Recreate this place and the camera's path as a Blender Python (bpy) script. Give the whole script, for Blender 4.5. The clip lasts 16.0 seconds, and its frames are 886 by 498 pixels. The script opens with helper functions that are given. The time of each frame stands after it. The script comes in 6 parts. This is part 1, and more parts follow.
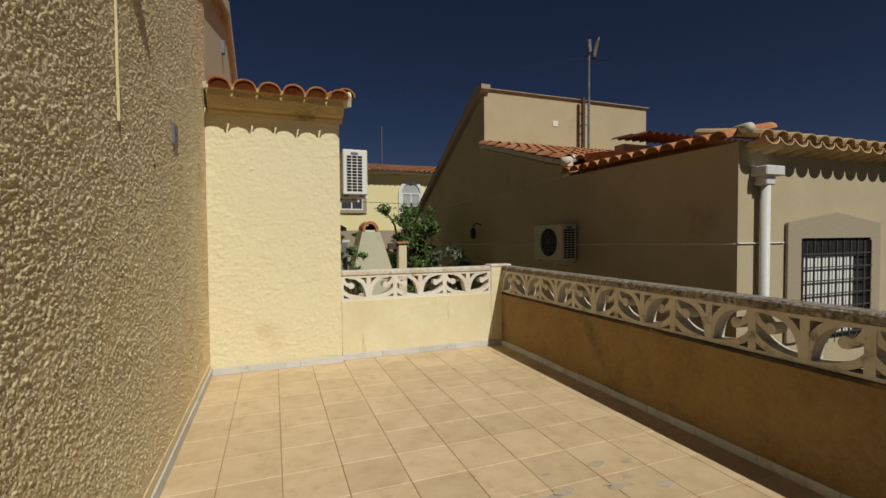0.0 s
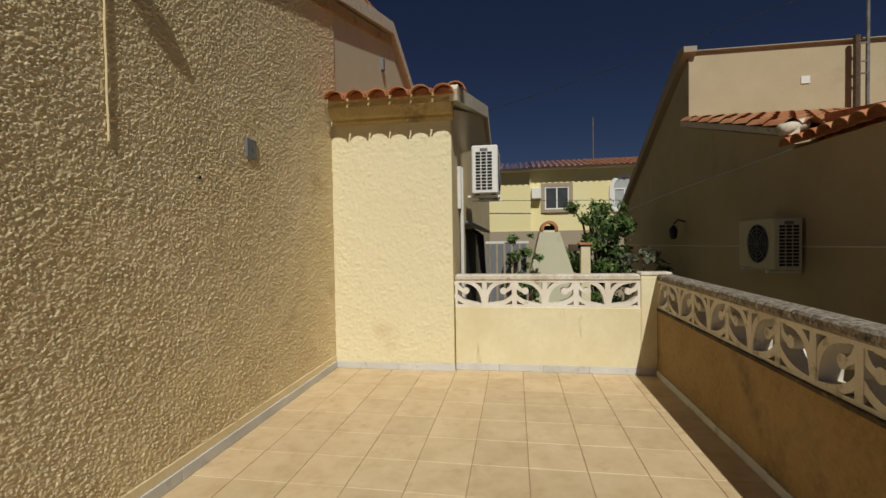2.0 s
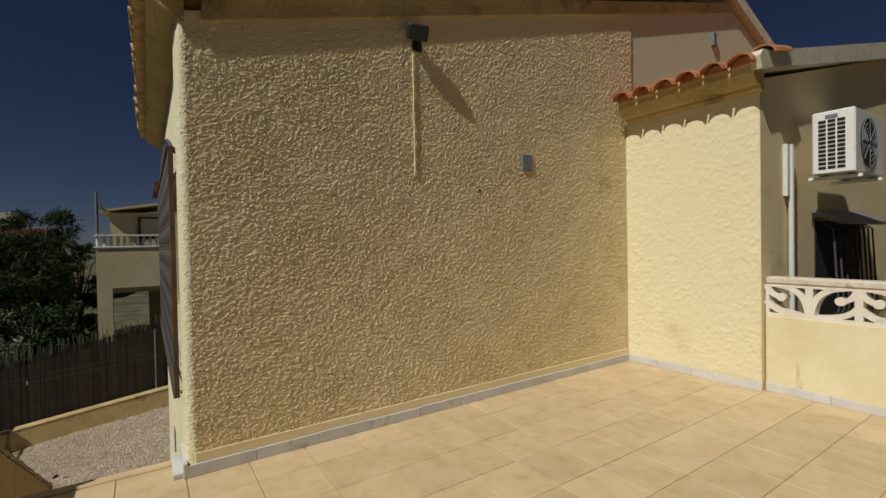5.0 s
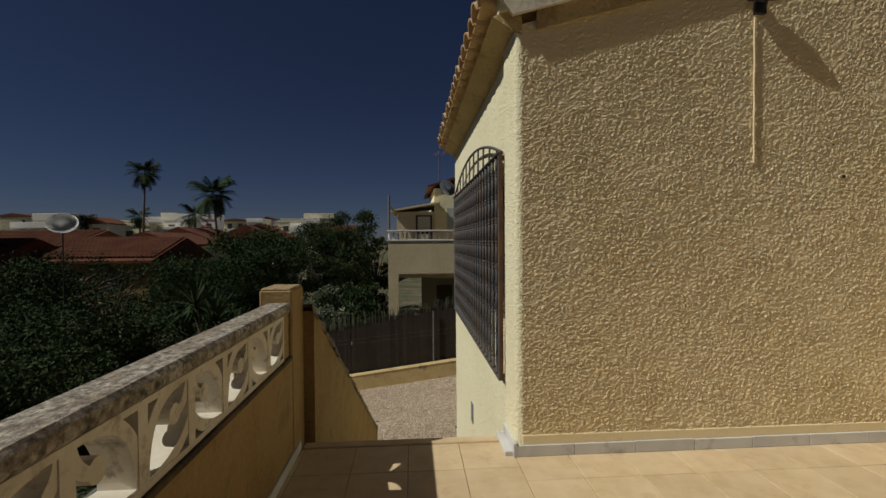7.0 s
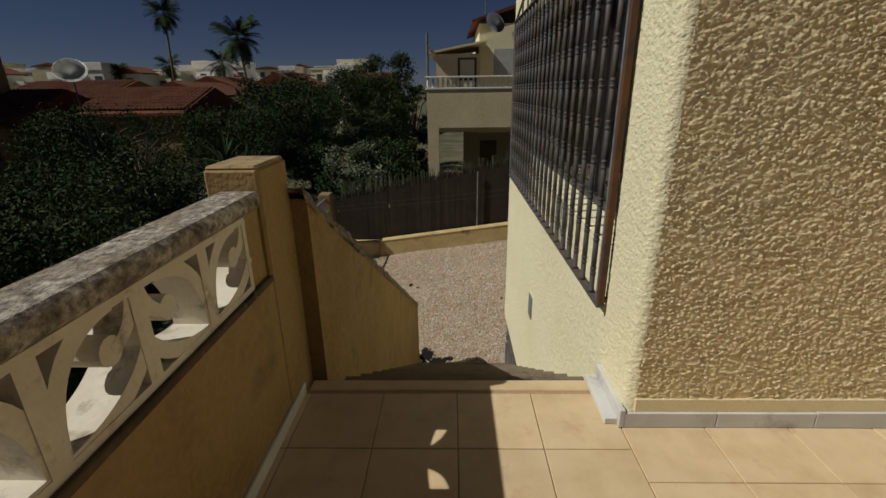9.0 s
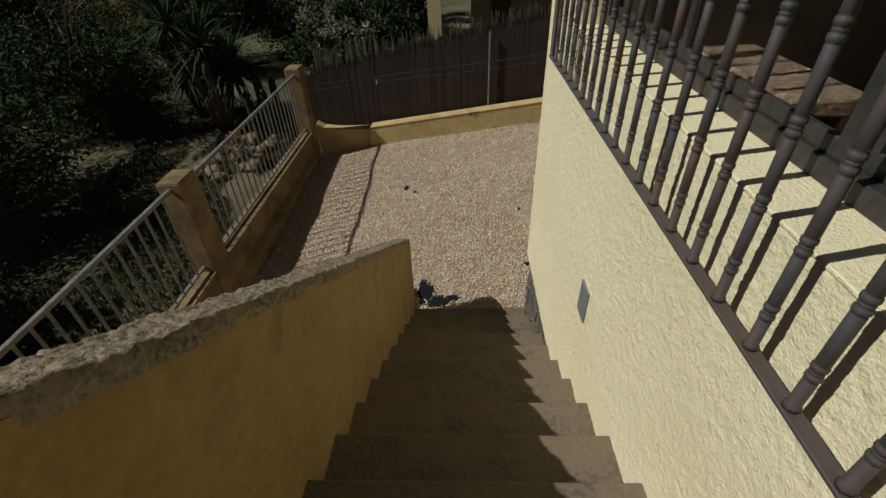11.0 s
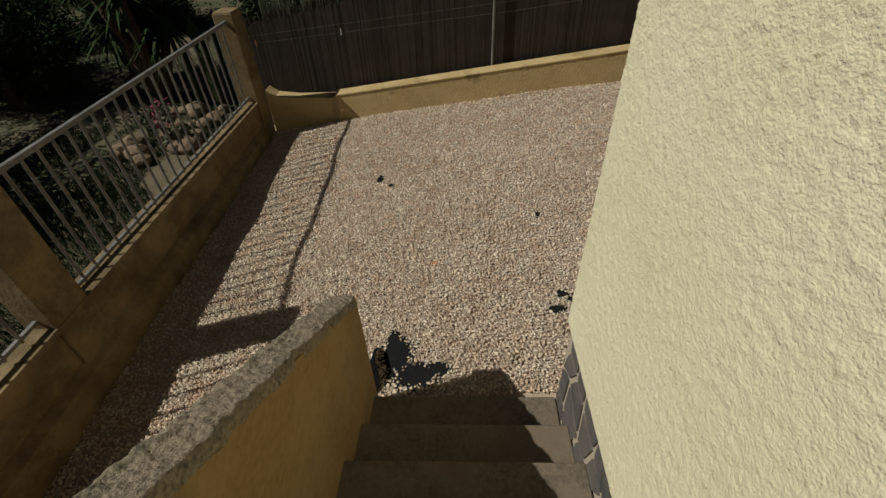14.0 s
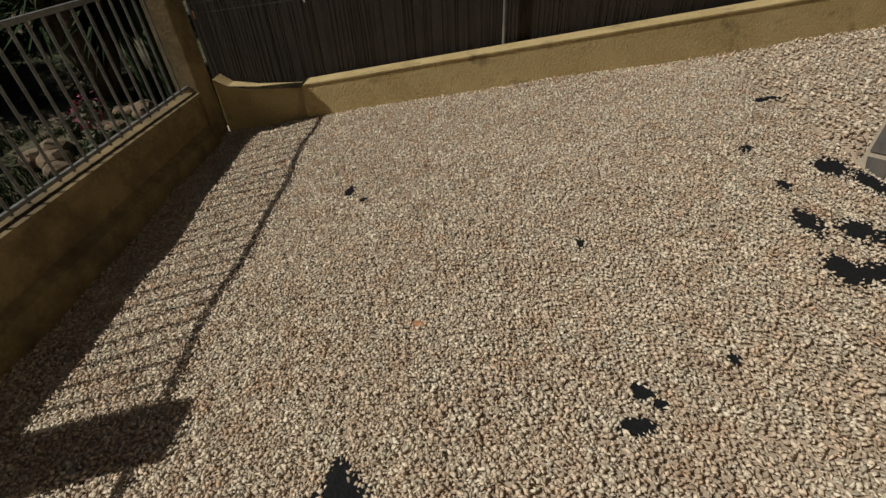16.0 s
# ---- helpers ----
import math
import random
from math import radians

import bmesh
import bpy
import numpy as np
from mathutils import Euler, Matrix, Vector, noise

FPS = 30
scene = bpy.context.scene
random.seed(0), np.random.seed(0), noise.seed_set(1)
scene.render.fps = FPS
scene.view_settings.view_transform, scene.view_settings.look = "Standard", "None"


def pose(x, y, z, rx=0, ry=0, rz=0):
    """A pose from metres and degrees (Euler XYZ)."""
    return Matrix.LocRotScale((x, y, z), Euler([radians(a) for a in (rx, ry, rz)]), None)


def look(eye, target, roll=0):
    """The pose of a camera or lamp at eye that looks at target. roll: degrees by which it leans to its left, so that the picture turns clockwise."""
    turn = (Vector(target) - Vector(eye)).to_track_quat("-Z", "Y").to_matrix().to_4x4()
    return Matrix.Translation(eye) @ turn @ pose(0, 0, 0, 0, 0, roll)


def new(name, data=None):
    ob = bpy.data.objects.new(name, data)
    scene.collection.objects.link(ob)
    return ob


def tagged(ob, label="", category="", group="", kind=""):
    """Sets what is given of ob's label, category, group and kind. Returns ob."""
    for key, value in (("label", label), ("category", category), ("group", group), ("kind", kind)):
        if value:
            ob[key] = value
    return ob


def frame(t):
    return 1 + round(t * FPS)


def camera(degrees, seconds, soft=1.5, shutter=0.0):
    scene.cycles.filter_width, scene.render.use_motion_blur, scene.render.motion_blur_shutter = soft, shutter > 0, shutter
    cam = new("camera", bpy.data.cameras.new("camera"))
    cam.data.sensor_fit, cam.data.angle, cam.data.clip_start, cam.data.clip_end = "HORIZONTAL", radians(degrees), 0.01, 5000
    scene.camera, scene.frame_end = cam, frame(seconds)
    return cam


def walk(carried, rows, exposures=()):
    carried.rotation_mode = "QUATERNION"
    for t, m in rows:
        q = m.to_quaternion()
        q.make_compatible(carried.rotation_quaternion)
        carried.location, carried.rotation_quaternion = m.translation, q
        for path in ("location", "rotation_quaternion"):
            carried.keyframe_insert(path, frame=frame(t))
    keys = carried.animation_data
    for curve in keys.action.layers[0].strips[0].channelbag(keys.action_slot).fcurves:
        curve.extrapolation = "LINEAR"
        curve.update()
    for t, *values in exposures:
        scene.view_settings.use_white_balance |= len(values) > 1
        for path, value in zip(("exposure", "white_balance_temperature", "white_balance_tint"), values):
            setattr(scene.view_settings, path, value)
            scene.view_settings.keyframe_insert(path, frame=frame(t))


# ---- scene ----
cam = camera(89.5, 16.0)
PATH = [
    (0, (-0.128, 0.082, 1.389), (0.581, 1.951, 1.328), -0.4),
    (0.5, (0.126, 0.151, 1.397), (0.61, 2.091, 1.334), -0.6),
    (1, (0.464, 0.241, 1.402), (0.725, 2.223, 1.341), -0.7),
    (1.5, (0.824, 0.313, 1.413), (0.805, 2.312, 1.356), -1.0),
    (2, (1.196, 0.457, 1.386), (0.879, 2.431, 1.338), -0.9),
    (2.5, (1.53, 0.574, 1.365), (0.948, 2.487, 1.328), -1.1),
    (3, (1.774, 0.721, 1.357), (0.943, 2.54, 1.322), -1.1),
    (3.2, (1.857, 0.755, 1.346), (0.949, 2.537, 1.316), -1.0),
    (5.3, (2.289, 0.503, 1.359), (0.536, 1.465, 1.332), -0.9),
    (5.5, (2.269, 0.41, 1.36), (0.468, 1.279, 1.338), -0.7),
    (6, (2.206, 0.269, 1.382), (0.296, 0.863, 1.357), -0.4),
    (6.5, (2.151, 0.168, 1.388), (0.184, 0.53, 1.358), -0.4),
    (7, (2.056, 0.106, 1.385), (0.061, 0.245, 1.345), -0.4),
    (7.5, (1.863, 0.126, 1.378), (-0.129, 0.151, 1.198), -0.5),
    (8, (1.589, 0.131, 1.369), (-0.384, 0.119, 1.039), -0.6),
    (8.5, (1.246, 0.077, 1.354), (-0.693, 0.045, 0.863), -0.6),
    (9, (0.8, 0.057, 1.338), (-1.084, 0.012, 0.667), -0.8),
    (9.5, (0.326, 0.032, 1.346), (-1.475, -0.004, 0.477), -0.9),
    (10.2, (-0.398, 0.055, 1.327), (-2.082, 0.0, 0.25), -1.2),
    (12.3, (-2.009, 0.118, 0.91), (-3.552, 0.048, -0.361), -2.3),
    (12.5, (-2.108, 0.108, 0.88), (-3.647, 0.048, -0.397), -1.8),
    (13, (-2.453, 0.134, 0.691), (-3.987, 0.066, -0.59), -2.3),
    (13.5, (-2.805, 0.172, 0.527), (-4.332, 0.091, -0.762), -2.5),
    (14, (-3.196, 0.161, 0.337), (-4.722, 0.084, -0.953), -2.4),
    (14.5, (-3.555, 0.167, 0.093), (-5.084, 0.089, -1.194), -2.3),
    (15.5, (-4.285, 0.142, -0.375), (-5.808, 0.071, -1.67), -2.1),
    (16, (-4.66, 0.21, -0.591), (-6.227, 0.105, -1.83), -3.1),
]
walk(cam, [(t, look(eye, target, roll)) for t, eye, target, roll in PATH])

# ---- world and sun ----
SUN_WAY = Vector((-0.235, 1.0, -1.12)).normalized()
world = bpy.data.worlds.new("sky")
world.use_nodes = True
scene.world = world
wn = world.node_tree.nodes
sky = wn.new("ShaderNodeTexSky")
sky.sky_type = "NISHITA"
sky.sun_disc = False
sky.sun_elevation = math.asin(-SUN_WAY.z)
sky.sun_rotation = math.atan2(-SUN_WAY.x, -SUN_WAY.y)
sky.air_density, sky.dust_density, sky.ozone_density = 0.7, 0.0, 6.0
tint = wn.new("ShaderNodeMix")
tint.data_type, tint.blend_type = "RGBA", "MULTIPLY"
tint.inputs["Factor"].default_value = 1.0
tint.inputs["B"].default_value = (1.1, 0.97, 1.08, 1)
world.node_tree.links.new(sky.outputs[0], tint.inputs["A"])
world.node_tree.links.new(tint.outputs["Result"], wn["Background"].inputs[0])
wn["Background"].inputs[1].default_value = 0.0205
sun_data = bpy.data.lights.new("sun", "SUN")
sun_data.energy, sun_data.angle, sun_data.color = 5.0, radians(0.5), (1.0, 0.98, 0.9)
sun = new("sun", sun_data)
sun.matrix_world = look((0, 0, 30), tuple(Vector((0, 0, 30)) + SUN_WAY))
scene.view_settings.exposure = -0.61


# ---- materials ----
def material(name, colours, rough=0.9, grain=60.0, patch=2.0, bump=0.3, dist=0.004, metal=0.0, spec=0.3,
             stain=None, stain_amount=0.0, stain_scale=1.2, streak=False, per="", island=False):
    """Colours mixed by grain and patches, stains with their own shape, fine relief."""
    m = bpy.data.materials.new(name)
    m.use_nodes = True
    t, out = m.node_tree, m.node_tree.nodes["Principled BSDF"]
    n, l = t.nodes, t.links
    out.inputs["Roughness"].default_value = rough
    out.inputs["Metallic"].default_value = metal
    out.inputs["Specular IOR Level"].default_value = spec
    geo = n.new("ShaderNodeNewGeometry")
    where = geo.outputs["Position"]

    def noise_node(scale, detail, rough_=0.6, squash=None):
        v = where
        if squash:
            mp = n.new("ShaderNodeMapping")
            mp.inputs["Scale"].default_value = squash
            l.new(where, mp.inputs["Vector"])
            v = mp.outputs[0]
        x = n.new("ShaderNodeTexNoise")
        x.inputs["Scale"].default_value = scale
        x.inputs["Detail"].default_value = detail
        x.inputs["Roughness"].default_value = rough_
        l.new(v, x.inputs["Vector"])
        return x.outputs["Fac"]

    def ramp(fac, lo, hi):
        r = n.new("ShaderNodeMapRange")
        r.inputs["From Min"].default_value, r.inputs["From Max"].default_value = lo, hi
        l.new(fac, r.inputs["Value"])
        return r.outputs[0]

    def mix(fac, a, b):
        x = n.new("ShaderNodeMix")
        x.data_type = "RGBA"
        if isinstance(fac, float):
            x.inputs["Factor"].default_value = fac
        else:
            l.new(fac, x.inputs["Factor"])
        for s, c in ((x.inputs["A"], a), (x.inputs["B"], b)):
            if isinstance(c, tuple):
                s.default_value = (*c, 1)
            else:
                l.new(c, s)
        return x.outputs["Result"]

    fine, wide = noise_node(grain, 4), noise_node(patch, 5)
    c = mix(ramp(fine, 0.35, 0.65), colours[0], colours[1])
    if len(colours) > 2:
        c = mix(ramp(wide, 0.4, 0.7), c, colours[2])
    if per or island:
        if island:
            rnd = geo.outputs["Random Per Island"]
        else:
            rnd = n.new("ShaderNodeObjectInfo").outputs["Random"]
        tone = n.new("ShaderNodeHueSaturation")
        l.new(ramp(rnd, -0.9, 2.4) if island else ramp(rnd, -3.0, 4.0), tone.inputs["Value"])
        val = n.new("ShaderNodeMapRange")
        val.inputs["To Min"].default_value, val.inputs["To Max"].default_value = (0.58, 1.3) if island else (0.93, 1.06)
        l.new(rnd, val.inputs["Value"])
        l.new(val.outputs[0], tone.inputs["Value"])
        l.new(c, tone.inputs["Color"])
        c = tone.outputs[0]
    if stain:
        f = ramp(noise_node(stain_scale, 6, 0.65, (2.2, 2.2, 0.35) if streak else None), 0.66 - 0.3 * stain_amount, 0.74)
        c = mix(f, c, stain)
    l.new(c, out.inputs["Base Color"])
    if bump:
        b = n.new("ShaderNodeBump")
        b.inputs["Strength"].default_value, b.inputs["Distance"].default_value = bump, dist
        l.new(fine, b.inputs["Height"])
        l.new(b.outputs[0], out.inputs["Normal"])
    return m


def glass_material(name, tint, rough=0.02):
    m = bpy.data.materials.new(name)
    m.use_nodes = True
    p = m.node_tree.nodes["Principled BSDF"]
    p.inputs["Base Color"].default_value = (*tint, 1)
    p.inputs["Transmission Weight"].default_value = 1.0
    p.inputs["Roughness"].default_value = rough
    p.inputs["IOR"].default_value = 1.1
    return m


STUCCO = material("coarse_yellow_stucco", ((0.83, 0.69, 0.42), (0.73, 0.59, 0.34), (0.82, 0.69, 0.44)), 0.95, 190, 1.3, 0.8, 0.004,
                  stain=(0.6, 0.45, 0.24), stain_amount=0.2, stain_scale=1.6)
CREAM = material("cream_render", ((0.80, 0.74, 0.50), (0.74, 0.675, 0.44), (0.82, 0.76, 0.53)), 0.95, 115, 1.1, 0.8, 0.008,
                 stain=(0.50, 0.42, 0.24), stain_amount=0.16, stain_scale=42)
SMOOTH = material("smooth_beige_plaster", ((0.61, 0.59, 0.43), (0.56, 0.53, 0.38), (0.63, 0.59, 0.42)), 0.95, 40, 1.5, 0.15, 0.003,
                  stain=(0.5, 0.42, 0.29), stain_amount=0.2, stain_scale=2.0)
# Weathered ochre, its base colour darkened for the shade on parapets and stair wall.
OCHRE = material("weathered_ochre_shade_toned", ((0.315, 0.205, 0.085), (0.245, 0.156, 0.062), (0.365, 0.25, 0.11)), 0.95, 34, 2.2, 0.7, 0.008,
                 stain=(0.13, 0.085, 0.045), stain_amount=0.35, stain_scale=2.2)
GARDENOCHRE = material("dusty_ochre_render", ((0.55, 0.42, 0.20), (0.43, 0.31, 0.135), (0.6, 0.46, 0.23)), 0.95, 45, 2.2, 1.0, 0.02,
                       stain=(0.16, 0.11, 0.06), stain_amount=0.35, stain_scale=2.6)
PALE = material("pale_yellow_parapet_paint", ((0.78, 0.71, 0.48), (0.74, 0.66, 0.43), (0.70, 0.60, 0.37)), 0.92, 22, 2.0, 0.3, 0.006,
                stain=(0.42, 0.33, 0.19), stain_amount=0.22, stain_scale=2.4, streak=True)
BLOCKPAINT = material("pale_yellow_block_paint", ((0.78, 0.70, 0.47), (0.73, 0.65, 0.42), (0.75, 0.66, 0.43)), 0.93, 60, 1.6, 0.4, 0.006,
                      stain=(0.66, 0.55, 0.34), stain_amount=0.2, stain_scale=2.0)
COPING = material("lichen_covered_coping", ((0.56, 0.51, 0.42), (0.11, 0.09, 0.07), (0.22, 0.17, 0.12)), 0.97, 42, 7, 1.0, 0.014,
                  stain=(0.04, 0.035, 0.028), stain_amount=0.6, stain_scale=22)
WHITECOP = material("worn_white_coping", ((0.72, 0.67, 0.57), (0.62, 0.56, 0.46), (0.5, 0.42, 0.31)), 0.95, 50, 8, 0.5, 0.005,
                    stain=(0.22, 0.17, 0.11), stain_amount=0.35, stain_scale=9)
BLOCKWHITE = material("white_painted_cast_block", ((0.80, 0.76, 0.68), (0.74, 0.69, 0.6), (0.68, 0.6, 0.48)), 0.85, 50, 4, 0.25, 0.003,
                      stain=(0.3, 0.24, 0.16), stain_amount=0.2, stain_scale=8)
TILE = material("terracotta_floor_tile", ((0.63, 0.48, 0.285), (0.54, 0.395, 0.225), (0.66, 0.51, 0.32)), 0.5, 9, 4, 0.08, 0.002, spec=0.45,
                stain=(0.50, 0.33, 0.19), stain_amount=0.3, stain_scale=6, per="object")
GROUT = material("brown_grout", ((0.44, 0.29, 0.17), (0.36, 0.23, 0.13)), 0.95, 80, 4, 0.3)
# White block paint toned tan for the shaded east and south rows, plus stains.
BLOCKTAN = material("weathered_block_shade_toned", ((0.70, 0.65, 0.55), (0.64, 0.59, 0.48), (0.57, 0.50, 0.39)), 0.9, 60, 4, 0.4, 0.004,
                    stain=(0.16, 0.12, 0.07), stain_amount=0.35, stain_scale=9)
MARBLE = material("grey_marble_skirting", ((0.60, 0.59, 0.56), (0.50, 0.49, 0.47), (0.66, 0.65, 0.61)), 0.5, 10, 5, 0.1, 0.002,
                  stain=(0.33, 0.31, 0.28), stain_amount=0.3, stain_scale=6, per="object")
CLAY = material("terracotta_roof_tile", ((0.50, 0.19, 0.08), (0.36, 0.12, 0.05), (0.56, 0.30, 0.15)), 0.9, 30, 3, 0.3, 0.004,
                stain=(0.16, 0.1, 0.06), stain_amount=0.35, stain_scale=5, per="object")
CLAYDARK = material("dull_far_roof_tile", ((0.125, 0.038, 0.016), (0.08, 0.025, 0.011), (0.15, 0.055, 0.024)), 0.95, 6, 0.8, 0.2, 0.02, per="object")
CLAYPALE = material("bleached_roof_tile", ((0.56, 0.38, 0.2), (0.45, 0.28, 0.13), (0.6, 0.45, 0.27)), 0.92, 30, 3, 0.3, 0.004,
                    stain=(0.2, 0.13, 0.07), stain_amount=0.3, stain_scale=5, per="object")
MORTAR = material("white_lime_mortar", ((0.72, 0.67, 0.56), (0.58, 0.53, 0.43), (0.66, 0.58, 0.43)), 0.95, 30, 4, 0.6, 0.01,
                  stain=(0.3, 0.26, 0.19), stain_amount=0.35, stain_scale=6)
CONCRETE = material("worn_grey_concrete", ((0.17, 0.138, 0.097), (0.10, 0.08, 0.057), (0.21, 0.165, 0.115)), 0.9, 45, 3, 0.5, 0.004,
                    stain=(0.13, 0.09, 0.06), stain_amount=0.45, stain_scale=3)
# Dirty render, darkened further to deepen the shade on the south garden wall.
GARDENWALL = material("dirty_garden_shade_toned", ((0.23, 0.17, 0.085), (0.155, 0.11, 0.055), (0.28, 0.205, 0.10)), 0.95, 30, 2.6, 0.6, 0.01,
                      stain=(0.075, 0.055, 0.035), stain_amount=0.75, stain_scale=2.2)
ROUGHCOP = material("rough_pebbled_concrete", ((0.34, 0.28, 0.195), (0.10, 0.085, 0.06), (0.26, 0.21, 0.14)), 0.97, 60, 6, 1.0, 0.012,
                    stain=(0.1, 0.09, 0.07), stain_amount=0.35, stain_scale=10)
PEBBLE = material("crushed_pink_white_gravel", ((0.72, 0.645, 0.51), (0.63, 0.515, 0.39), (0.54, 0.375, 0.255)), 0.9, 34, 7, 0.2, 0.002, island=True)
SOIL = material("dusty_gravel_bed", ((0.46, 0.38, 0.29), (0.33, 0.26, 0.19), (0.5, 0.38, 0.28)), 0.97, 60, 3, 0.8, 0.01)
LINER = material("black_weed_membrane", ((0.010, 0.010, 0.011), (0.018, 0.018, 0.019)), 0.95, 80, 3, 0.3, 0.003, spec=0.05)
IRON = material("rusty_dark_iron", ((0.075, 0.076, 0.083), (0.10, 0.098, 0.10), (0.105, 0.08, 0.066)), 0.65, 35, 2.2, 0.3, 0.002, metal=0.3,
                stain=(0.19, 0.08, 0.036), stain_amount=0.24, stain_scale=5)
RUST = material("rust_brown_iron", ((0.09, 0.05, 0.03), (0.05, 0.036, 0.028), (0.15, 0.066, 0.026)), 0.8, 40, 6, 0.4, 0.002, metal=0.15)
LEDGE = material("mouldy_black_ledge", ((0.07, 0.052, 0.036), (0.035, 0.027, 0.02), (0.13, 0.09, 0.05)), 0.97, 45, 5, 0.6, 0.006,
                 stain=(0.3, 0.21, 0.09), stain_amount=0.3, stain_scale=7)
PINK = material("pink_petals", ((0.42, 0.10, 0.16), (0.34, 0.07, 0.12)), 0.8, 3, 1, 0.0, island=True)
PAPER = material("grey_printed_paper", ((0.42, 0.44, 0.46), (0.33, 0.35, 0.37), (0.5, 0.52, 0.53)), 0.9, 90, 9, 0.1, 0.001)
INK = material("pale_printed_square", ((0.62, 0.63, 0.62), (0.55, 0.56, 0.56)), 0.9, 60, 9, 0.0)
COPINGWORN = material("stained_pillar_top", ((0.34, 0.24, 0.12), (0.2, 0.14, 0.075), (0.40, 0.29, 0.15)), 0.95, 40, 6, 0.7, 0.008,
                      stain=(0.08, 0.06, 0.04), stain_amount=0.5, stain_scale=9)
CEMENT = material("faint_cement_smear", ((0.47, 0.38, 0.28), (0.36, 0.29, 0.21), (0.52, 0.43, 0.33)), 0.9, 60, 8, 0.3, 0.002)
GALV = material("white_flaked_railing_paint", ((0.20, 0.195, 0.18), (0.10, 0.10, 0.095), (0.25, 0.24, 0.22)), 0.6, 60, 8, 0.2, 0.001, metal=0.2)
WHITE = material("white_enamel", ((0.78, 0.77, 0.73), (0.74, 0.73, 0.69)), 0.45, 30, 3, 0.05, 0.001, stain=(0.5, 0.45, 0.37), stain_amount=0.15, stain_scale=4)
PVC = material("grey_white_pvc", ((0.68, 0.67, 0.64), (0.62, 0.61, 0.58)), 0.5, 20, 3, 0.05, 0.001)
DARK = material("black_plastic", ((0.02, 0.02, 0.022), (0.03, 0.03, 0.03)), 0.5, 40, 4, 0.1, 0.001)
HOLLOW = material("dark_hollow", ((0.015, 0.015, 0.015), (0.02, 0.02, 0.02)), 0.9, 20, 3, 0.0)
ALU = material("grey_aluminium", ((0.075, 0.07, 0.065), (0.05, 0.047, 0.045)), 0.45, 40, 4, 0.05, 0.001, metal=0.4)
GREYBOX = material("grey_box_cover", ((0.19, 0.20, 0.215), (0.15, 0.16, 0.175)), 0.6, 40, 4, 0.1, 0.001)
HEATHER = material("brown_heather_screen", ((0.046, 0.036, 0.029), (0.036, 0.028, 0.022), (0.054, 0.042, 0.034)), 0.95, 90, 3, 0.6, 0.008)
NEIGHBOUR = material("beige_neighbour_render", ((0.48, 0.40, 0.255), (0.43, 0.355, 0.22), (0.50, 0.42, 0.28)), 0.95, 60, 1.2, 0.2, 0.004,
                     stain=(0.4, 0.31, 0.2), stain_amount=0.2, stain_scale=1.0)
SURROUND = material("taupe_window_surround", ((0.40, 0.33, 0.24), (0.34, 0.28, 0.2)), 0.9, 50, 2, 0.2, 0.003)
BALCONY = material("beige_ochre_balcony_render", ((0.70, 0.585, 0.37), (0.59, 0.48, 0.29), (0.74, 0.62, 0.41)), 0.95, 12, 0.9, 0.5, 0.02)
LEMON = material("lemon_house_paint", ((0.82, 0.73, 0.38), (0.77, 0.67, 0.33), (0.8, 0.72, 0.42)), 0.92, 20, 0.7, 0.1, 0.004)
WHITEWALL = material("whitewashed_wall", ((0.78, 0.76, 0.72), (0.68, 0.66, 0.62), (0.74, 0.7, 0.62)), 0.92, 4, 0.5, 0.1, 0.01)
LEAF = material("dark_green_leaves", ((0.036, 0.060, 0.024), (0.024, 0.042, 0.018), (0.05, 0.07, 0.028)), 0.9, 3, 0.9, 0.0, spec=0.08, island=True)
LEAFBRIGHT = material("fresh_green_leaves", ((0.10, 0.165, 0.04), (0.07, 0.12, 0.028), (0.115, 0.175, 0.055)), 0.8, 3, 0.9, 0.0, island=True)
LEAFGREY = material("grey_green_leaves", ((0.145, 0.165, 0.10), (0.11, 0.13, 0.078), (0.165, 0.175, 0.115)), 0.8, 3, 0.9, 0.0, island=True)
BARK = material("brown_bark", ((0.13, 0.09, 0.06), (0.08, 0.055, 0.04)), 0.95, 30, 3, 0.7, 0.02)
GROUND = material("dry_grass_and_earth", ((0.06, 0.072, 0.03), (0.045, 0.052, 0.024), (0.17, 0.13, 0.085)), 0.97, 9, 0.5, 0.5, 0.03,
                  stain=(0.15, 0.115, 0.08), stain_amount=0.4, stain_scale=0.5)
ROCK = material("pale_garden_rock", ((0.21, 0.15, 0.095), (0.13, 0.095, 0.06), (0.25, 0.185, 0.12)), 0.95, 20, 4, 0.6, 0.02, per="object")
SLATE = material("dark_slate_cladding", ((0.10, 0.095, 0.09), (0.07, 0.068, 0.065), (0.15, 0.13, 0.11)), 0.8, 30, 4, 0.4, 0.006, per="object")
JOINT = material("pale_cladding_joint", ((0.46, 0.4, 0.31), (0.4, 0.34, 0.26)), 0.95, 40, 4, 0.5, 0.006)
CURTAIN = material("worn_blue_grey_paint", ((0.13, 0.15, 0.18), (0.09, 0.10, 0.12), (0.24, 0.26, 0.29)), 0.6, 40, 14, 0.2, 0.005)
PANE = glass_material("window_glass", (0.9, 0.93, 0.92))
DARKPANE = material("dark_far_pane", ((0.07, 0.075, 0.08), (0.05, 0.055, 0.06)), 0.15, 3, 2, 0.0, spec=0.6)
GREYPANE = material("pale_far_pane", ((0.45, 0.47, 0.47), (0.38, 0.4, 0.4)), 0.2, 3, 2, 0.0, spec=0.6)


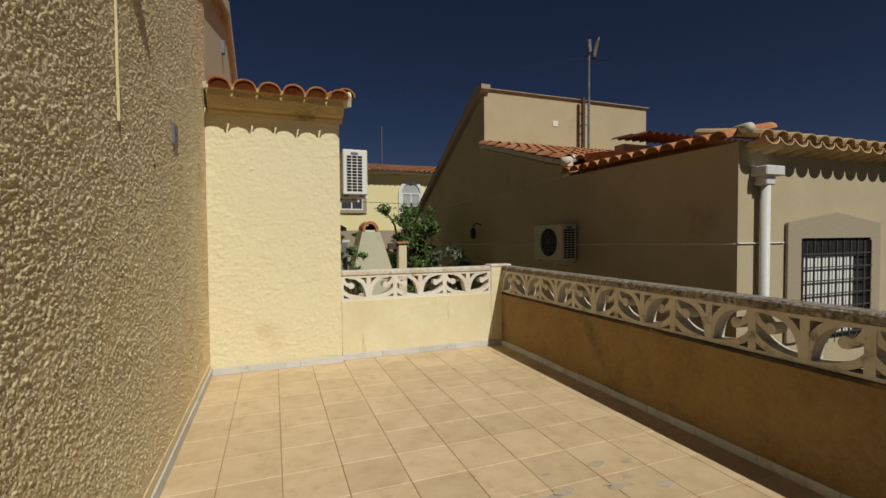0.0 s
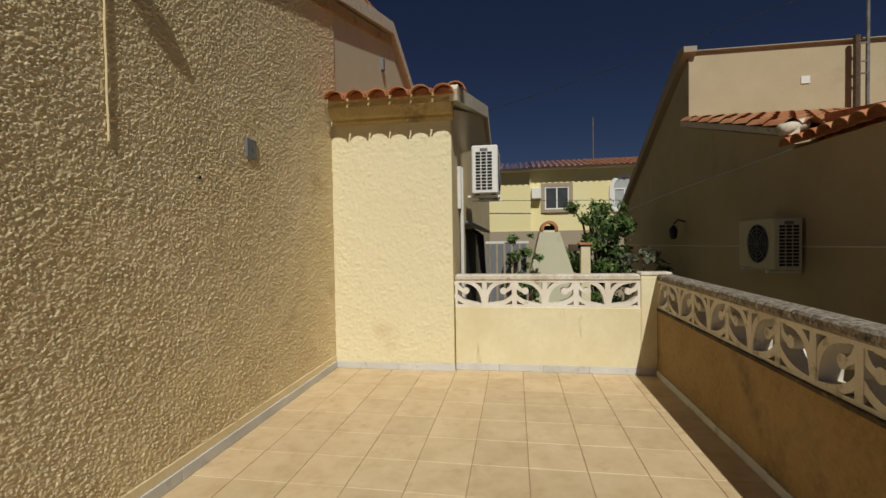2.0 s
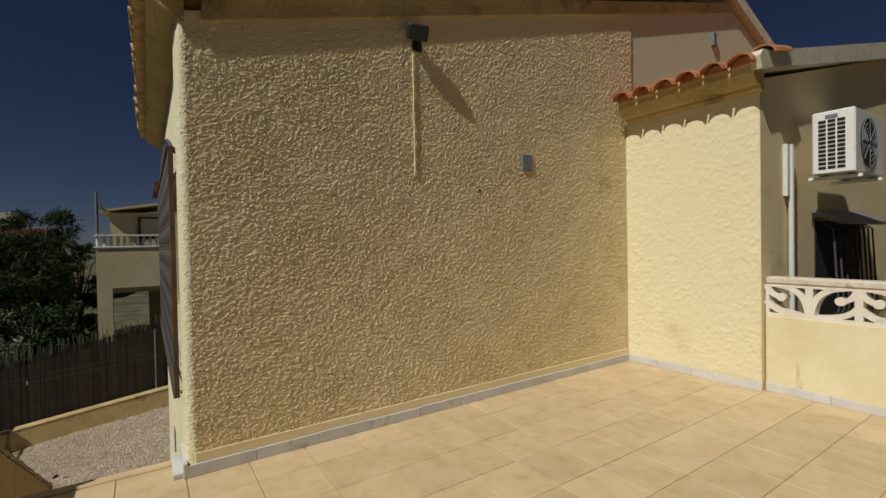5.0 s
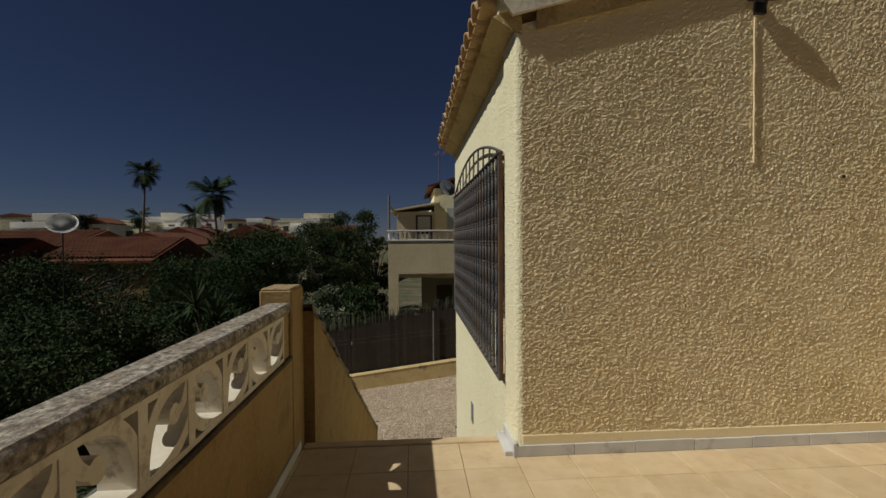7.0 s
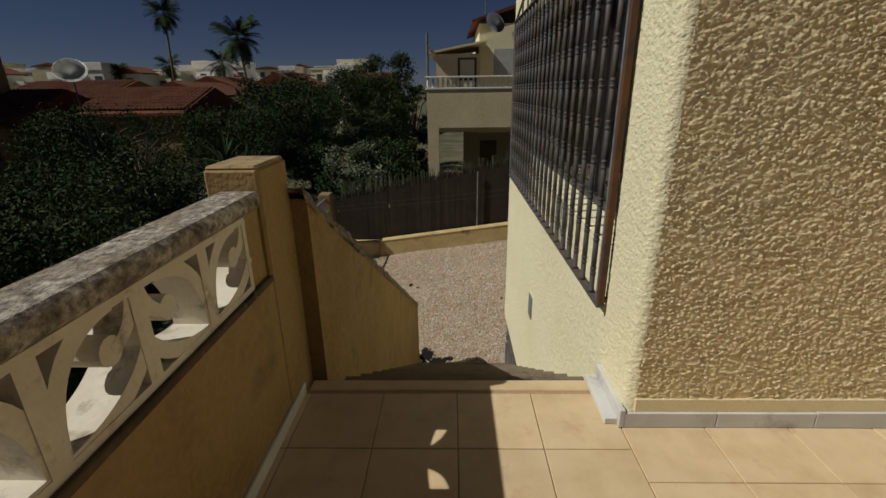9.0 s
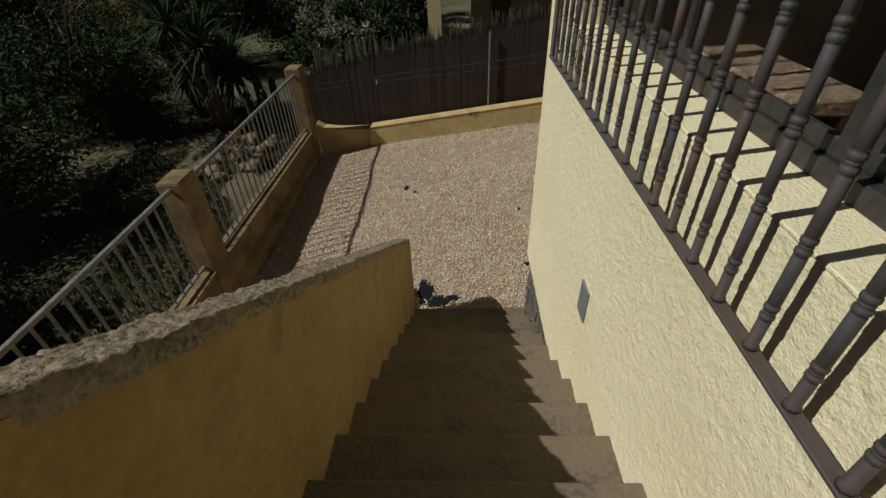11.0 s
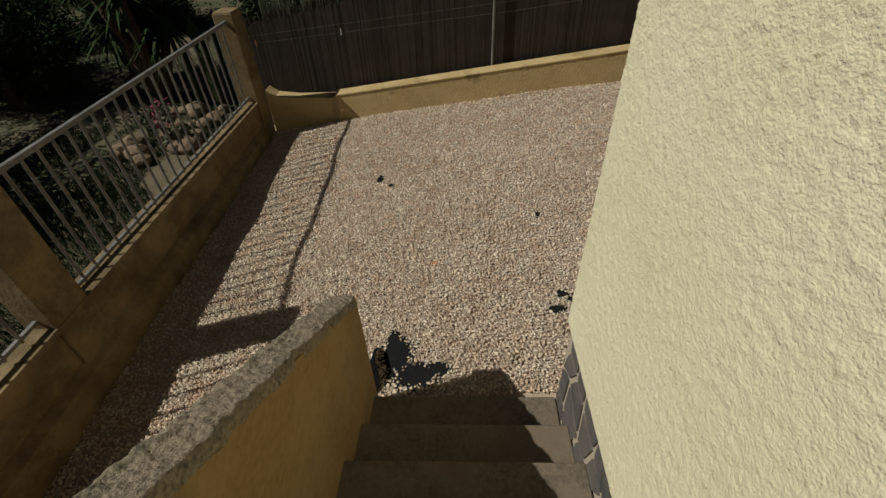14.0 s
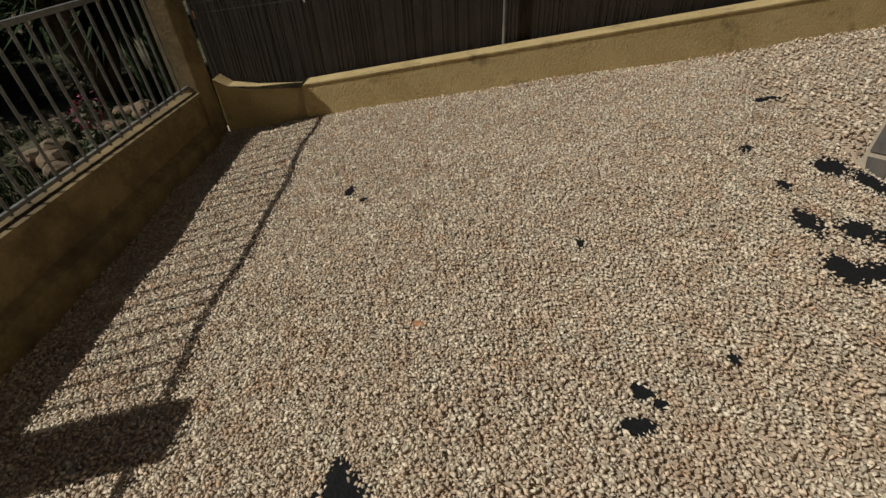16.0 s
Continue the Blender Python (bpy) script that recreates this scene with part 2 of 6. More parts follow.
# ---- helpers ----
def ob_mesh(name, bm, mat, parent=None, smooth=False):
    me = bpy.data.meshes.new(name)
    bm.to_mesh(me)
    bm.free()
    me.materials.append(mat)
    if smooth:
        me.polygons.foreach_set("use_smooth", [True] * len(me.polygons))
    o = new(name, me)
    if parent is not None:
        put_under(o, parent)
    return o


def put_under(o, parent):
    """Meshes are drawn in the world's metres; under a parent they keep that place."""
    base = parent
    m = Matrix.Identity(4)
    while base is not None:
        m = base.matrix_basis @ m
        base = base.parent
    o.parent = parent
    o.matrix_basis = m.inverted() @ o.matrix_basis


def thing(name, loc, label, category, group="", kind=""):
    e = new(name)
    e.empty_display_size = 0.1
    e.matrix_basis = Matrix.Translation(loc)
    return tagged(e, label, category, group, kind)


def part(name, bm, mat, parent, label="", smooth=False):
    o = ob_mesh(name, bm, mat, parent, smooth)
    if label:
        tagged(o, label)
    return o


def single(name, bm, mat, label, category, group="", kind="", smooth=False):
    return tagged(ob_mesh(name, bm, mat, None, smooth), label, category, group, kind)


def box(bm, x0, x1, y0, y1, z0, z1, bev=0.0, m=None):
    verts = [bm.verts.new(v) for v in ((x0, y0, z0), (x1, y0, z0), (x1, y1, z0), (x0, y1, z0), (x0, y0, z1), (x1, y0, z1), (x1, y1, z1), (x0, y1, z1))]
    faces = [bm.faces.new([verts[i] for i in f]) for f in ((3, 2, 1, 0), (4, 5, 6, 7), (0, 1, 5, 4), (1, 2, 6, 5), (2, 3, 7, 6), (3, 0, 4, 7))]
    if bev:
        r = bmesh.ops.bevel(bm, geom=list({e for f in faces for e in f.edges}), offset=bev, segments=1, profile=0.5, affect="EDGES")
        verts = list({v for f in r["faces"] for v in f.verts} | {v for v in verts if v.is_valid})
    if m is not None:
        bmesh.ops.transform(bm, matrix=m, verts=verts)
    return verts


def boxed(*a, **k):
    bm = bmesh.new()
    box(bm, *a, **k)
    return bm


def prism(bm, pts, axis, lo, hi):
    """An outline in the plane across the axis, pulled from lo to hi. Points run in the order of the other two axes."""
    def at(p, d):
        return {"x": (d, p[0], p[1]), "y": (p[0], d, p[1]), "z": (p[0], p[1], d)}[axis]
    a, b = [bm.verts.new(at(p, lo)) for p in pts], [bm.verts.new(at(p, hi)) for p in pts]
    n = len(pts)
    bm.faces.new(a)
    bm.faces.new(b[::-1])
    for i in range(n):
        bm.faces.new((a[i], b[i], b[(i + 1) % n], a[(i + 1) % n]))
    bmesh.ops.recalc_face_normals(bm, faces=bm.faces)


def prismed(*a):
    bm = bmesh.new()
    prism(bm, *a)
    return bm


def tube(bm, pts, r, sides=8, cap=True):
    """A round rod along a line; r may be a list, one for each point."""
    pts = [Vector(p) for p in pts]
    rs = r if isinstance(r, (list, tuple)) else [r] * len(pts)
    rings = []
    side = None
    for i, p in enumerate(pts):
        d = (pts[min(i + 1, len(pts) - 1)] - pts[max(i - 1, 0)]).normalized()
        if side is None:
            side = d.orthogonal().normalized()
        side = (side - d * side.dot(d)).normalized()
        up = d.cross(side)
        rings.append([bm.verts.new(p + rs[i] * (math.cos(2 * math.pi * k / sides) * side + math.sin(2 * math.pi * k / sides) * up)) for k in range(sides)])
    for a, b in zip(rings, rings[1:]):
        for k in range(sides):
            bm.faces.new((a[k], a[(k + 1) % sides], b[(k + 1) % sides], b[k]))
    if cap:
        bm.faces.new(rings[0][::-1])
        bm.faces.new(rings[-1])


def tubed(*a, **k):
    bm = bmesh.new()
    tube(bm, *a, **k)
    return bm


def band(bm, pts, width, d0, d1):
    """A flat strip along a line in the x-z plane, with depth from d0 to d1 along y."""
    n = len(pts)
    rows = []
    for i, (x, z) in enumerate(pts):
        ax, az = pts[max(i - 1, 0)]
        bx, bz = pts[min(i + 1, n - 1)]
        q = math.hypot(bx - ax, bz - az)
        nx, nz = -(bz - az) / q, (bx - ax) / q
        w = (width[i] if isinstance(width, list) else width) / 2
        rows.append([bm.verts.new(v) for v in ((x + nx * w, d0, z + nz * w), (x - nx * w, d0, z - nz * w), (x - nx * w, d1, z - nz * w), (x + nx * w, d1, z + nz * w))])
    for a, b in zip(rows, rows[1:]):
        for k in range(4):
            bm.faces.new((a[k], b[k], b[(k + 1) % 4], a[(k + 1) % 4]))
    bm.faces.new(rows[0])
    bm.faces.new(rows[-1][::-1])


def raw_mesh(name, verts, faces, mat, smooth=False):
    """Many small pieces at once from arrays."""
    me = bpy.data.meshes.new(name)
    verts, faces = np.asarray(verts, np.float32), np.asarray(faces, np.int32)
    me.vertices.add(len(verts))
    me.vertices.foreach_set("co", verts.ravel())
    k = faces.shape[1]
    me.loops.add(faces.size)
    me.loops.foreach_set("vertex_index", faces.ravel())
    me.polygons.add(len(faces))
    me.polygons.foreach_set("loop_start", np.arange(0, faces.size, k, dtype=np.int32))
    if smooth:
        me.polygons.foreach_set("use_smooth", np.ones(len(faces), bool))
    me.update(calc_edges=True)
    me.validate()
    me.materials.append(mat)
    return new(name, me)


def relief(rows, cols, sigma_r, sigma_c, seed):
    """Smooth random bumps on a grid, about -1 to 1."""
    a = np.random.RandomState(seed).normal(size=(rows, cols))
    fr, fc = np.fft.fftfreq(rows)[:, None], np.fft.fftfreq(cols)[None, :]
    k = np.exp(-2 * np.pi ** 2 * ((fr * sigma_r) ** 2 + (fc * sigma_c) ** 2))
    a = np.real(np.fft.ifft2(np.fft.fft2(a) * k))
    return a / a.std()


def plaster_sheet(name, corner, along, out, length, z0, top, step, depth, grain, mat, seed, bend=0.0):
    """A wall face with real relief: from corner along a level way, from z0 up to top(s). grain is the width of a lump;
    with bend the last stretch turns away from the face on an arc of that radius."""
    cols = int(length / step) + 1
    rows = int((max(top(0), top(length)) - z0) / step) + 1
    s = np.linspace(0, length, cols)[None, :].repeat(rows, 0)
    tops = np.array([top(v) for v in s[0]])[None, :]
    v = np.linspace(0, 1, rows)[:, None]
    z = z0 + (tops - z0) * v
    g = grain / step
    lumps = relief(rows, cols, g, g, seed)
    wide = relief(rows, cols, 3.2 * g, 3.2 * g, seed + 1)
    sweep = relief(rows, cols, 26 * g, 22 * g, seed + 2)
    h = (lumps * (0.75 + 0.16 * np.clip(sweep, -2, 2)) + 0.22 * np.clip(lumps, 0, 3) ** 2 + 0.55 * wide) * depth
    h[0, :] = h[-1, :] = -depth * 1.5
    corner, along, out = np.array(corner, float), np.array(along, float), np.array(out, float)
    turn = np.clip((s - (length - bend * math.pi / 2)) / bend, 0, math.pi / 2) if bend else s * 0
    flat = np.minimum(s, length - bend * math.pi / 2) if bend else s
    run = (flat + bend * np.sin(turn))[:, :, None]
    fall = (bend * (1 - np.cos(turn)))[:, :, None]
    face = out * np.cos(turn)[:, :, None] + along * np.sin(turn)[:, :, None]
    p = corner + run * along - fall * out + h[:, :, None] * face
    p[:, :, 2] = z
    i = np.arange(rows * cols).reshape(rows, cols)
    f = np.stack([i[:-1, :-1], i[:-1, 1:], i[1:, 1:], i[1:, :-1]], -1).reshape(-1, 4)
    return raw_mesh(name, p.reshape(-1, 3), f, mat, True)


def corrugated(name, corner, across, down, n_cols, n_rows, pitch, run, rise, mat, parent=None, seg=6, thick=0.0):
    """A roof face of barrel tiles: columns across, courses down the slope, each course lapping the next."""
    corner, across, down = Vector(corner), Vector(across), Vector(down)
    up = across.cross(down)
    if up.z < 0:
        up = -up
    verts, faces = [], []
    per = seg * n_cols + 1
    for r in range(n_rows):
        for end in (0, 1):
            lift = 0.03 if end else 0.0
            for k in range(per):
                ph = (k % seg) / seg
                hgt = rise * abs(math.sin(math.pi * ph)) + lift
                verts.append(corner + across * (pitch * k / seg) + down * (run * (r + end * 1.06)) + up * (hgt + 0.004 * r % 0.008))
        o = r * 2 * per
        for k in range(per - 1):
            faces.append((o + k, o + k + 1, o + per + k + 1, o + per + k))
    o = tagged(raw_mesh(name, verts, faces, mat), kind="stuff")
    if parent is not None:
        put_under(o, parent)
    return o


def leaves(centres, radii, count, size, seed, flat=0.8):
    """Leaf blades in clumps: triangles in folded pairs about each centre."""
    r = np.random.RandomState(seed)
    c = np.asarray(centres, float)
    rad = np.asarray(radii, float)
    pick = r.choice(len(c), count, p=rad ** 2 / (rad ** 2).sum())
    d = r.normal(size=(count, 3))
    d /= np.linalg.norm(d, axis=1)[:, None]
    dist = rad[pick] * (0.3 + 0.7 * r.rand(count) ** 0.5) * np.where(r.rand(count) < 0.18, 1.7, 1.0)
    p = c[pick] + d * dist[:, None] * np.array([1, 1, flat])
    a = r.normal(size=(count, 3))
    a /= np.linalg.norm(a, axis=1)[:, None]
    b = np.cross(a, r.normal(size=(count, 3)))
    b /= np.linalg.norm(b, axis=1)[:, None]
    L = size * (0.6 + 0.8 * r.rand(count))[:, None]
    v = np.stack([p - a * L, p + b * L * 0.38, p + a * L, p - b * L * 0.38], 1).reshape(-1, 3)
    f = np.arange(count * 4).reshape(-1, 4)
    return v, f


def tree(name, base, height, spread, count, size, mat, label, seed, trunk=0.15, clumps=48, low=0.25, category="tree"):
    r = random.Random(seed)
    root = thing(name, base, label, category)
    base = Vector(base)
    bm = bmesh.new()
    tube(bm, [base + Vector((0, 0, -0.1)), base + Vector((r.uniform(-.1, .1), r.uniform(-.1, .1), height * 0.3)), base + Vector((r.uniform(-.3, .3), r.uniform(-.3, .3), height * 0.75))],
         [trunk, trunk * 0.75, trunk * 0.25], 8)
    centres, radii = [], []
    for k in range(clumps):
        a, h = r.uniform(0, 2 * math.pi), low + (1 - low) * r.random()
        w = spread * (0.35 + 0.65 * math.sin(math.pi * min(1, 0.2 + 0.8 * (1 - h) + 0.1))) * r.uniform(0.3, 1.0)
        c = base + Vector((w * math.cos(a), w * math.sin(a), height * h))
        centres.append(tuple(c))
        radii.append(spread * r.uniform(0.12, 0.3))
        if k % 3 == 0:
            tube(bm, [base + Vector((0, 0, height * max(0.12, h * 0.5))), c.lerp(base + Vector((0, 0, height * h * 0.8)), 0.4), c], [trunk * 0.4, trunk * 0.25, 0.02], 5)
    part("trunk", bm, BARK, root, "", True)
    v, f = leaves(centres, radii, count, size, seed)
    crown = raw_mesh("crown", v, f, mat)
    put_under(crown, root)
    return root


def breeze_block_mesh(flip, mat):
    """One cast screen block: a rim, two arcs that meet as a broad leaf, and a hook with a round end. Width 0.29, height 0.27, from the origin."""
    W, Hh = 0.29, 0.27
    bm = bmesh.new()
    def P(u, w):
        u = 1 - u if flip else u
        return (u * W, w * Hh)
    def bow(a, b, c):
        return [P(*[(1 - t) ** 2 * a[k] + 2 * t * (1 - t) * b[k] + t * t * c[k] for k in (0, 1)]) for t in np.linspace(0, 1, 12)]
    d = 0.056
    box(bm, 0, 0.024, -d, d, 0, Hh)
    box(bm, W - 0.024, W, -d, d, 0, Hh)
    box(bm, 0.024, W - 0.024, -d, d, 0, 0.022)
    box(bm, 0.024, W - 0.024, -d, d, Hh - 0.02, Hh)
    band(bm, bow((0.04, 0.03), (0.76, 0.05), (1.0, 0.46)), 0.042, -d + 0.002, d - 0.002)
    band(bm, bow((0.03, 0.04), (0.05, 0.95), (0.74, 0.98)), 0.042, -d + 0.003, d - 0.003)
    band(bm, bow((0.97, 0.97), (0.93, 0.68), (0.66, 0.58)), [0.05 - 0.0018 * k for k in range(12)], -d + 0.004, d - 0.004)
    ball = P(0.64, 0.60)
    tube(bm, [(ball[0], -d + 0.005, ball[1]), (ball[0], d - 0.005, ball[1])], 0.034, 14)
    bmesh.ops.recalc_face_normals(bm, faces=bm.faces)
    me = bpy.data.meshes.new("breeze_block")
    bm.to_mesh(me)
    bm.free()
    me.materials.append(mat)
    return me


BREEZE = [breeze_block_mesh(False, BLOCKWHITE), breeze_block_mesh(True, BLOCKWHITE)]
BREEZE_TAN = [breeze_block_mesh(False, BLOCKTAN), breeze_block_mesh(True, BLOCKTAN)]


def breeze_row(parent, start, way, length, z, meshes=BREEZE):
    """Blocks side by side, mirrored in turn, on a wall that runs along way."""
    n = round(length / 0.29)
    k = length / (n * 0.29)
    turn = math.degrees(math.atan2(way[1], way[0]))
    for i in range(n):
        o = new("breeze_block", meshes[i % 2])
        o.matrix_basis = pose(start[0] + way[0] * 0.29 * k * i, start[1] + way[1] * 0.29 * k * i, z, 0, 0, turn) @ Matrix.Diagonal((k, 1, 1, 1))
        put_under(o, parent)


# ---- terrace ----
XW, YS, YN, XE = -0.74, -0.65, 5.05, 2.57      # wall faces round the terrace
Y_SOUTH = 0.80                                 # south face of the house
STEP_X, RUN, RISE, STEPS = -1.03, 0.325, 0.21, 12

floor = single("floor", boxed(STEP_X + 0.01, XE + 0.2, YS - 0.17, YN + 0.2, -0.25, -0.006), GROUT, "terracotta tiled terrace floor with brown grout", "floor", kind="structure")

single("wall_terrace_base", boxed(STEP_X + 0.015, XE + 0.12, YS - 0.12, YN + 0.18, -3.3, -0.26), GARDENOCHRE, "plain ochre rendered wall carrying the terrace", "wall", kind="structure")

# east wall of the house
def gable_top(s):
    """Height of the east wall under the roof, by distance from its south corner."""
    return 2.74 + 0.272 * min(s, 6.75) - 0.39 * max(0, s - 6.75)


east_wall = plaster_sheet("wall_house_east", (XW, 0.806, 0), (0, 1, 0), (1, 0, 0), YN - 0.806 + 0.12, 0.12, gable_top, 0.005, 0.0018, 0.0020, STUCCO, 3)
tagged(east_wall, "coarse yellow stucco house wall catching low side light", "wall", kind="structure")
single("wall_house_core", prismed([(Y_SOUTH + 0.01, -0.2), (Y_SOUTH + 0.01, gable_top(0)), (7.5, gable_top(6.75)), (9.4, gable_top(8.6)), (9.4, -0.2)], "x", XW - 0.3, XW - 0.012), SMOOTH,
       "smooth beige plaster gable wall above the side block", "wall", kind="structure")
single("baseboard_plaster", boxed(XW - 0.3, XW + 0.006, 0.80, YN, 0.0, 0.135, 0.006), STUCCO, "smooth painted strip along the wall foot", "trim", kind="structure")

# south wall of the house with its window opening
WX0, WX1, WZ0, WZ1 = -4.15, -1.09, 0.62, 1.93
HX = -4.96
south = thing("wall_house_south", (HX, Y_SOUTH, -2.7), "cream rendered house wall beside the stairs", "wall", kind="structure")
for a in ((WX1, XW - 0.047, 0.772, 1.1, -0.25, 2.72), (HX, WX0, Y_SOUTH, 1.1, -1.72, 2.72), (WX0, WX1, Y_SOUTH, 1.1, -1.72, WZ0), (WX0, WX1, Y_SOUTH, 1.1, WZ1, 2.72)):
    part("wall_panel", boxed(*a), CREAM, south)
part("wall_panel", boxed(WX1, STEP_X, Y_SOUTH - 0.001, 1.1, -1.72, -0.251), CREAM, south)
def level(z):
    return lambda s: z


for n, a in enumerate((("corner_render", (WX1 + 0.002, 0.763, 0), XW - WX1 - 0.002 - 0.045 + 0.045 * math.pi / 2, -0.02, 2.72, 0.005, 0.0011, 0.0019, 0.045),
                       ("wall_render", (HX, Y_SOUTH - 0.006, 0), WX1 - HX, -1.72, WZ0, 0.008, 0.0011, 0.0040, 0.0),
                       ("wall_render", (HX, Y_SOUTH - 0.006, 0), WX0 - HX, WZ0, 2.72, 0.008, 0.0011, 0.0040, 0.0),
                       ("wall_render", (WX0, Y_SOUTH - 0.006, 0), WX1 - WX0, WZ1, 2.72, 0.008, 0.0011, 0.0040, 0.0))):
    put_under(plaster_sheet(a[0], a[1], (1, 0, 0), (0, -1, 0), a[2], a[3], level(a[4]), a[5], a[6], a[7], CREAM, 17 + 5 * n, a[8]), south)
bm = bmesh.new()
box(bm, HX, -1.3, Y_SOUTH + 0.03, 1.1, -3.0, -1.72)
box(bm, HX, HX + 0.3, 1.1, 3.12, -3.0, 2.72)
part("wall_foot", bm, JOINT, south)
single("wall_house_west", boxed(-7.8, HX, 3.1, 3.4, -1.35, 2.72), CREAM, "cream rendered wall of the set back wing", "wall", kind="structure")
single("wall_house_west_foot", boxed(-7.76, HX, 3.13, 3.4, -3.0, -1.35), JOINT, "pale mortar foot wall under stone cladding", "wall", kind="structure")
single("wall_house_back", boxed(-7.8, XW - 0.32, 9.0, 9.3, -3.0, 3.4), CREAM, "plain rendered back wall of the house", "wall", kind="structure")

# roof of the house
RY0, RSL = 0.60, 0.272
RZ = 2.80
roof = thing("roof", (-3, 4, 2.8), "low tiled house roof with mortared verge", "roof", kind="structure")
bm = bmesh.new()
prism(bm, [(RY0 + 0.06, RZ), (RY0 + 0.06, RZ + 0.1), (7.5, RZ + 0.1 + RSL * 6.92), (9.5, RZ + 0.1 + RSL * 6.92 - 0.8), (9.5, RZ - 0.8 + RSL * 6.92), (7.5, RZ + RSL * 6.92)], "x", -5.1, XW + 0.03)
part("roof_slab", bm, SMOOTH, roof)
bm = bmesh.new()
prism(bm, [(RY0 + 0.14, RZ - 0.03), (RY0 + 0.02, RZ + 0.12), (7.5, RZ + 0.17 + RSL * 6.95), (9.5, RZ + 0.17 + RSL * 6.95 - 0.8), (9.5, RZ - 0.8 + RSL * 6.95), (7.5, RZ - 0.0 + RSL * 6.95)], "x", XW + 0.03, XW + 0.06)
part("verge", bm, MORTAR, roof, "rough white mortar verge")
bm = bmesh.new()
prism(bm, [(RY0 + 0.3, RZ - 0.1), (RY0 + 0.3, RZ + 0.05), (7.5, RZ + RSL * 6.7), (7.5, RZ - 0.12 + RSL * 6.7)], "x", XW - 0.004, XW + 0.025)
part("verge_moulding", bm, GARDENOCHRE, roof)
bm = bmesh.new()
prism(bm, [(Y_SOUTH - 0.18, RZ - 0.02), (Y_SOUTH + 0.01, RZ - 0.13), (Y_SOUTH + 0.01, RZ + 0.06)], "x", HX, XW)
part("eave_moulding", bm, GARDENOCHRE, roof)


def barrel_tile(length=0.42, r0=0.105, r1=0.085, th=0.014, sides=8):
    """A half-round tile along y, open downwards; its wide end is at y = 0."""
    bm = bmesh.new()
    rings = []
    for y, r in ((0, r0), (length, r1)):
        for rr in (r, r - th):
            rings.append([bm.verts.new((rr * math.cos(math.pi * k / sides), y, rr * 0.8 * math.sin(math.pi * k / sides))) for k in range(sides + 1)])
    o0, i0, o1, i1 = rings
    for k in range(sides):
        bm.faces.new((o0[k], o1[k], o1[k + 1], o0[k + 1]))
        bm.faces.new((i0[k], i0[k + 1], i1[k + 1], i1[k]))
        bm.faces.new((o0[k], o0[k + 1], i0[k + 1], i0[k]))
        bm.faces.new((o1[k], i1[k], i1[k + 1], o1[k + 1]))
    for a, b, c, d in ((o0[0], i0[0], i1[0], o1[0]), (o0[-1], o1[-1], i1[-1], i0[-1])):
        bm.faces.new((a, b, c, d))
    bmesh.ops.recalc_face_normals(bm, faces=bm.faces)
    me = bpy.data.meshes.new("roof_tile")
    bm.to_mesh(me)
    bm.free()
    return me


TILE_CLAY, TILE_PALE = barrel_tile(), barrel_tile()
TILE_CLAY.materials.append(CLAY)
TILE_PALE.materials.append(CLAYPALE)


def tile_piece(parent, me, m):
    o = new("roof_tile", me)
    o.matrix_basis = m
    put_under(o, parent)


slope = math.degrees(math.atan(RSL))
for i in range(20):
    x = XW - 0.028 - 0.218 * i
    for r in range(3):
        tile_piece(roof, TILE_PALE, pose(x, RY0 - 0.06 + 0.36 * r + random.uniform(-.012, .012), RZ + 0.1 + RSL * 0.36 * r, slope - 2, random.uniform(-2, 2), random.uniform(-1.5, 1.5)))
        tile_piece(roof, TILE_PALE, pose(x - 0.109, RY0 - 0.03 + 0.36 * r, RZ + 0.125 + RSL * 0.36 * r, slope - 2, 180, 0))
for i in range(17):
    tile_piece(roof, TILE_CLAY, pose(XW - 0.065, RY0 + 0.36 * i, RZ + 0.17 + RSL * (0.36 * i + 0.1), slope - 1, random.uniform(-3, 3), random.uniform(-2, 2)))
corrugated("roof_tiles", (-5.0, 7.5, RZ + 0.13 + RSL * 6.95), (1, 0, 0), (0, -math.cos(radians(slope)), -math.sin(radians(slope))), 19, 15, 0.218, 0.4, 0.07, CLAY, roof)

# block at the north end of the terrace
BX0, BX1 = XW + 0.02, 0.56
block = thing("wall_side_block", (0, YN, 0), "pale yellow rendered side block with tiled eave", "wall", kind="structure")
o = plaster_sheet("block_face", (BX0 - 0.02, YN + 0.005, 0), (1, 0, 0), (0, -1, 0), BX1 - BX0 + 0.02, 0.0, level(2.66), 0.01, 0.0014, 0.0075, BLOCKPAINT, 11)
put_under(o, block)
part("block_core", prismed([(YN + 0.012, -0.2), (YN + 0.012, 2.72), (10.1, 4.0), (12.1, 3.25), (12.1, -0.2)], "x", BX0, BX1), STUCCO, block)
bm = bmesh.new()
prism(bm, [(YN + 0.012, 2.60), (YN - 0.05, 2.625), (YN - 0.055, 2.65), (YN - 0.12, 2.66), (YN - 0.19, 2.74), (YN - 0.2, 2.79), (YN + 0.02, 2.80)], "x", BX0 + 0.02, BX1 + 0.03)
part("cornice", bm, GARDENOCHRE, block, "stepped ochre cornice")
part("tile_bedding", boxed(BX0 + 0.04, BX1 + 0.02, YN - 0.215, YN, 2.79, 2.835, 0.004), GARDENOCHRE, block)
for i in range(6):
    x = BX0 + 0.14 + 0.222 * i
    part("bedding_plug", prismed([(x + 0.088 * math.cos(a), 2.80 + 0.068 * math.sin(a)) for a in np.linspace(0, math.pi, 9)], "y", YN - 0.235, YN - 0.1), CLAY, block)
bm = bmesh.new()
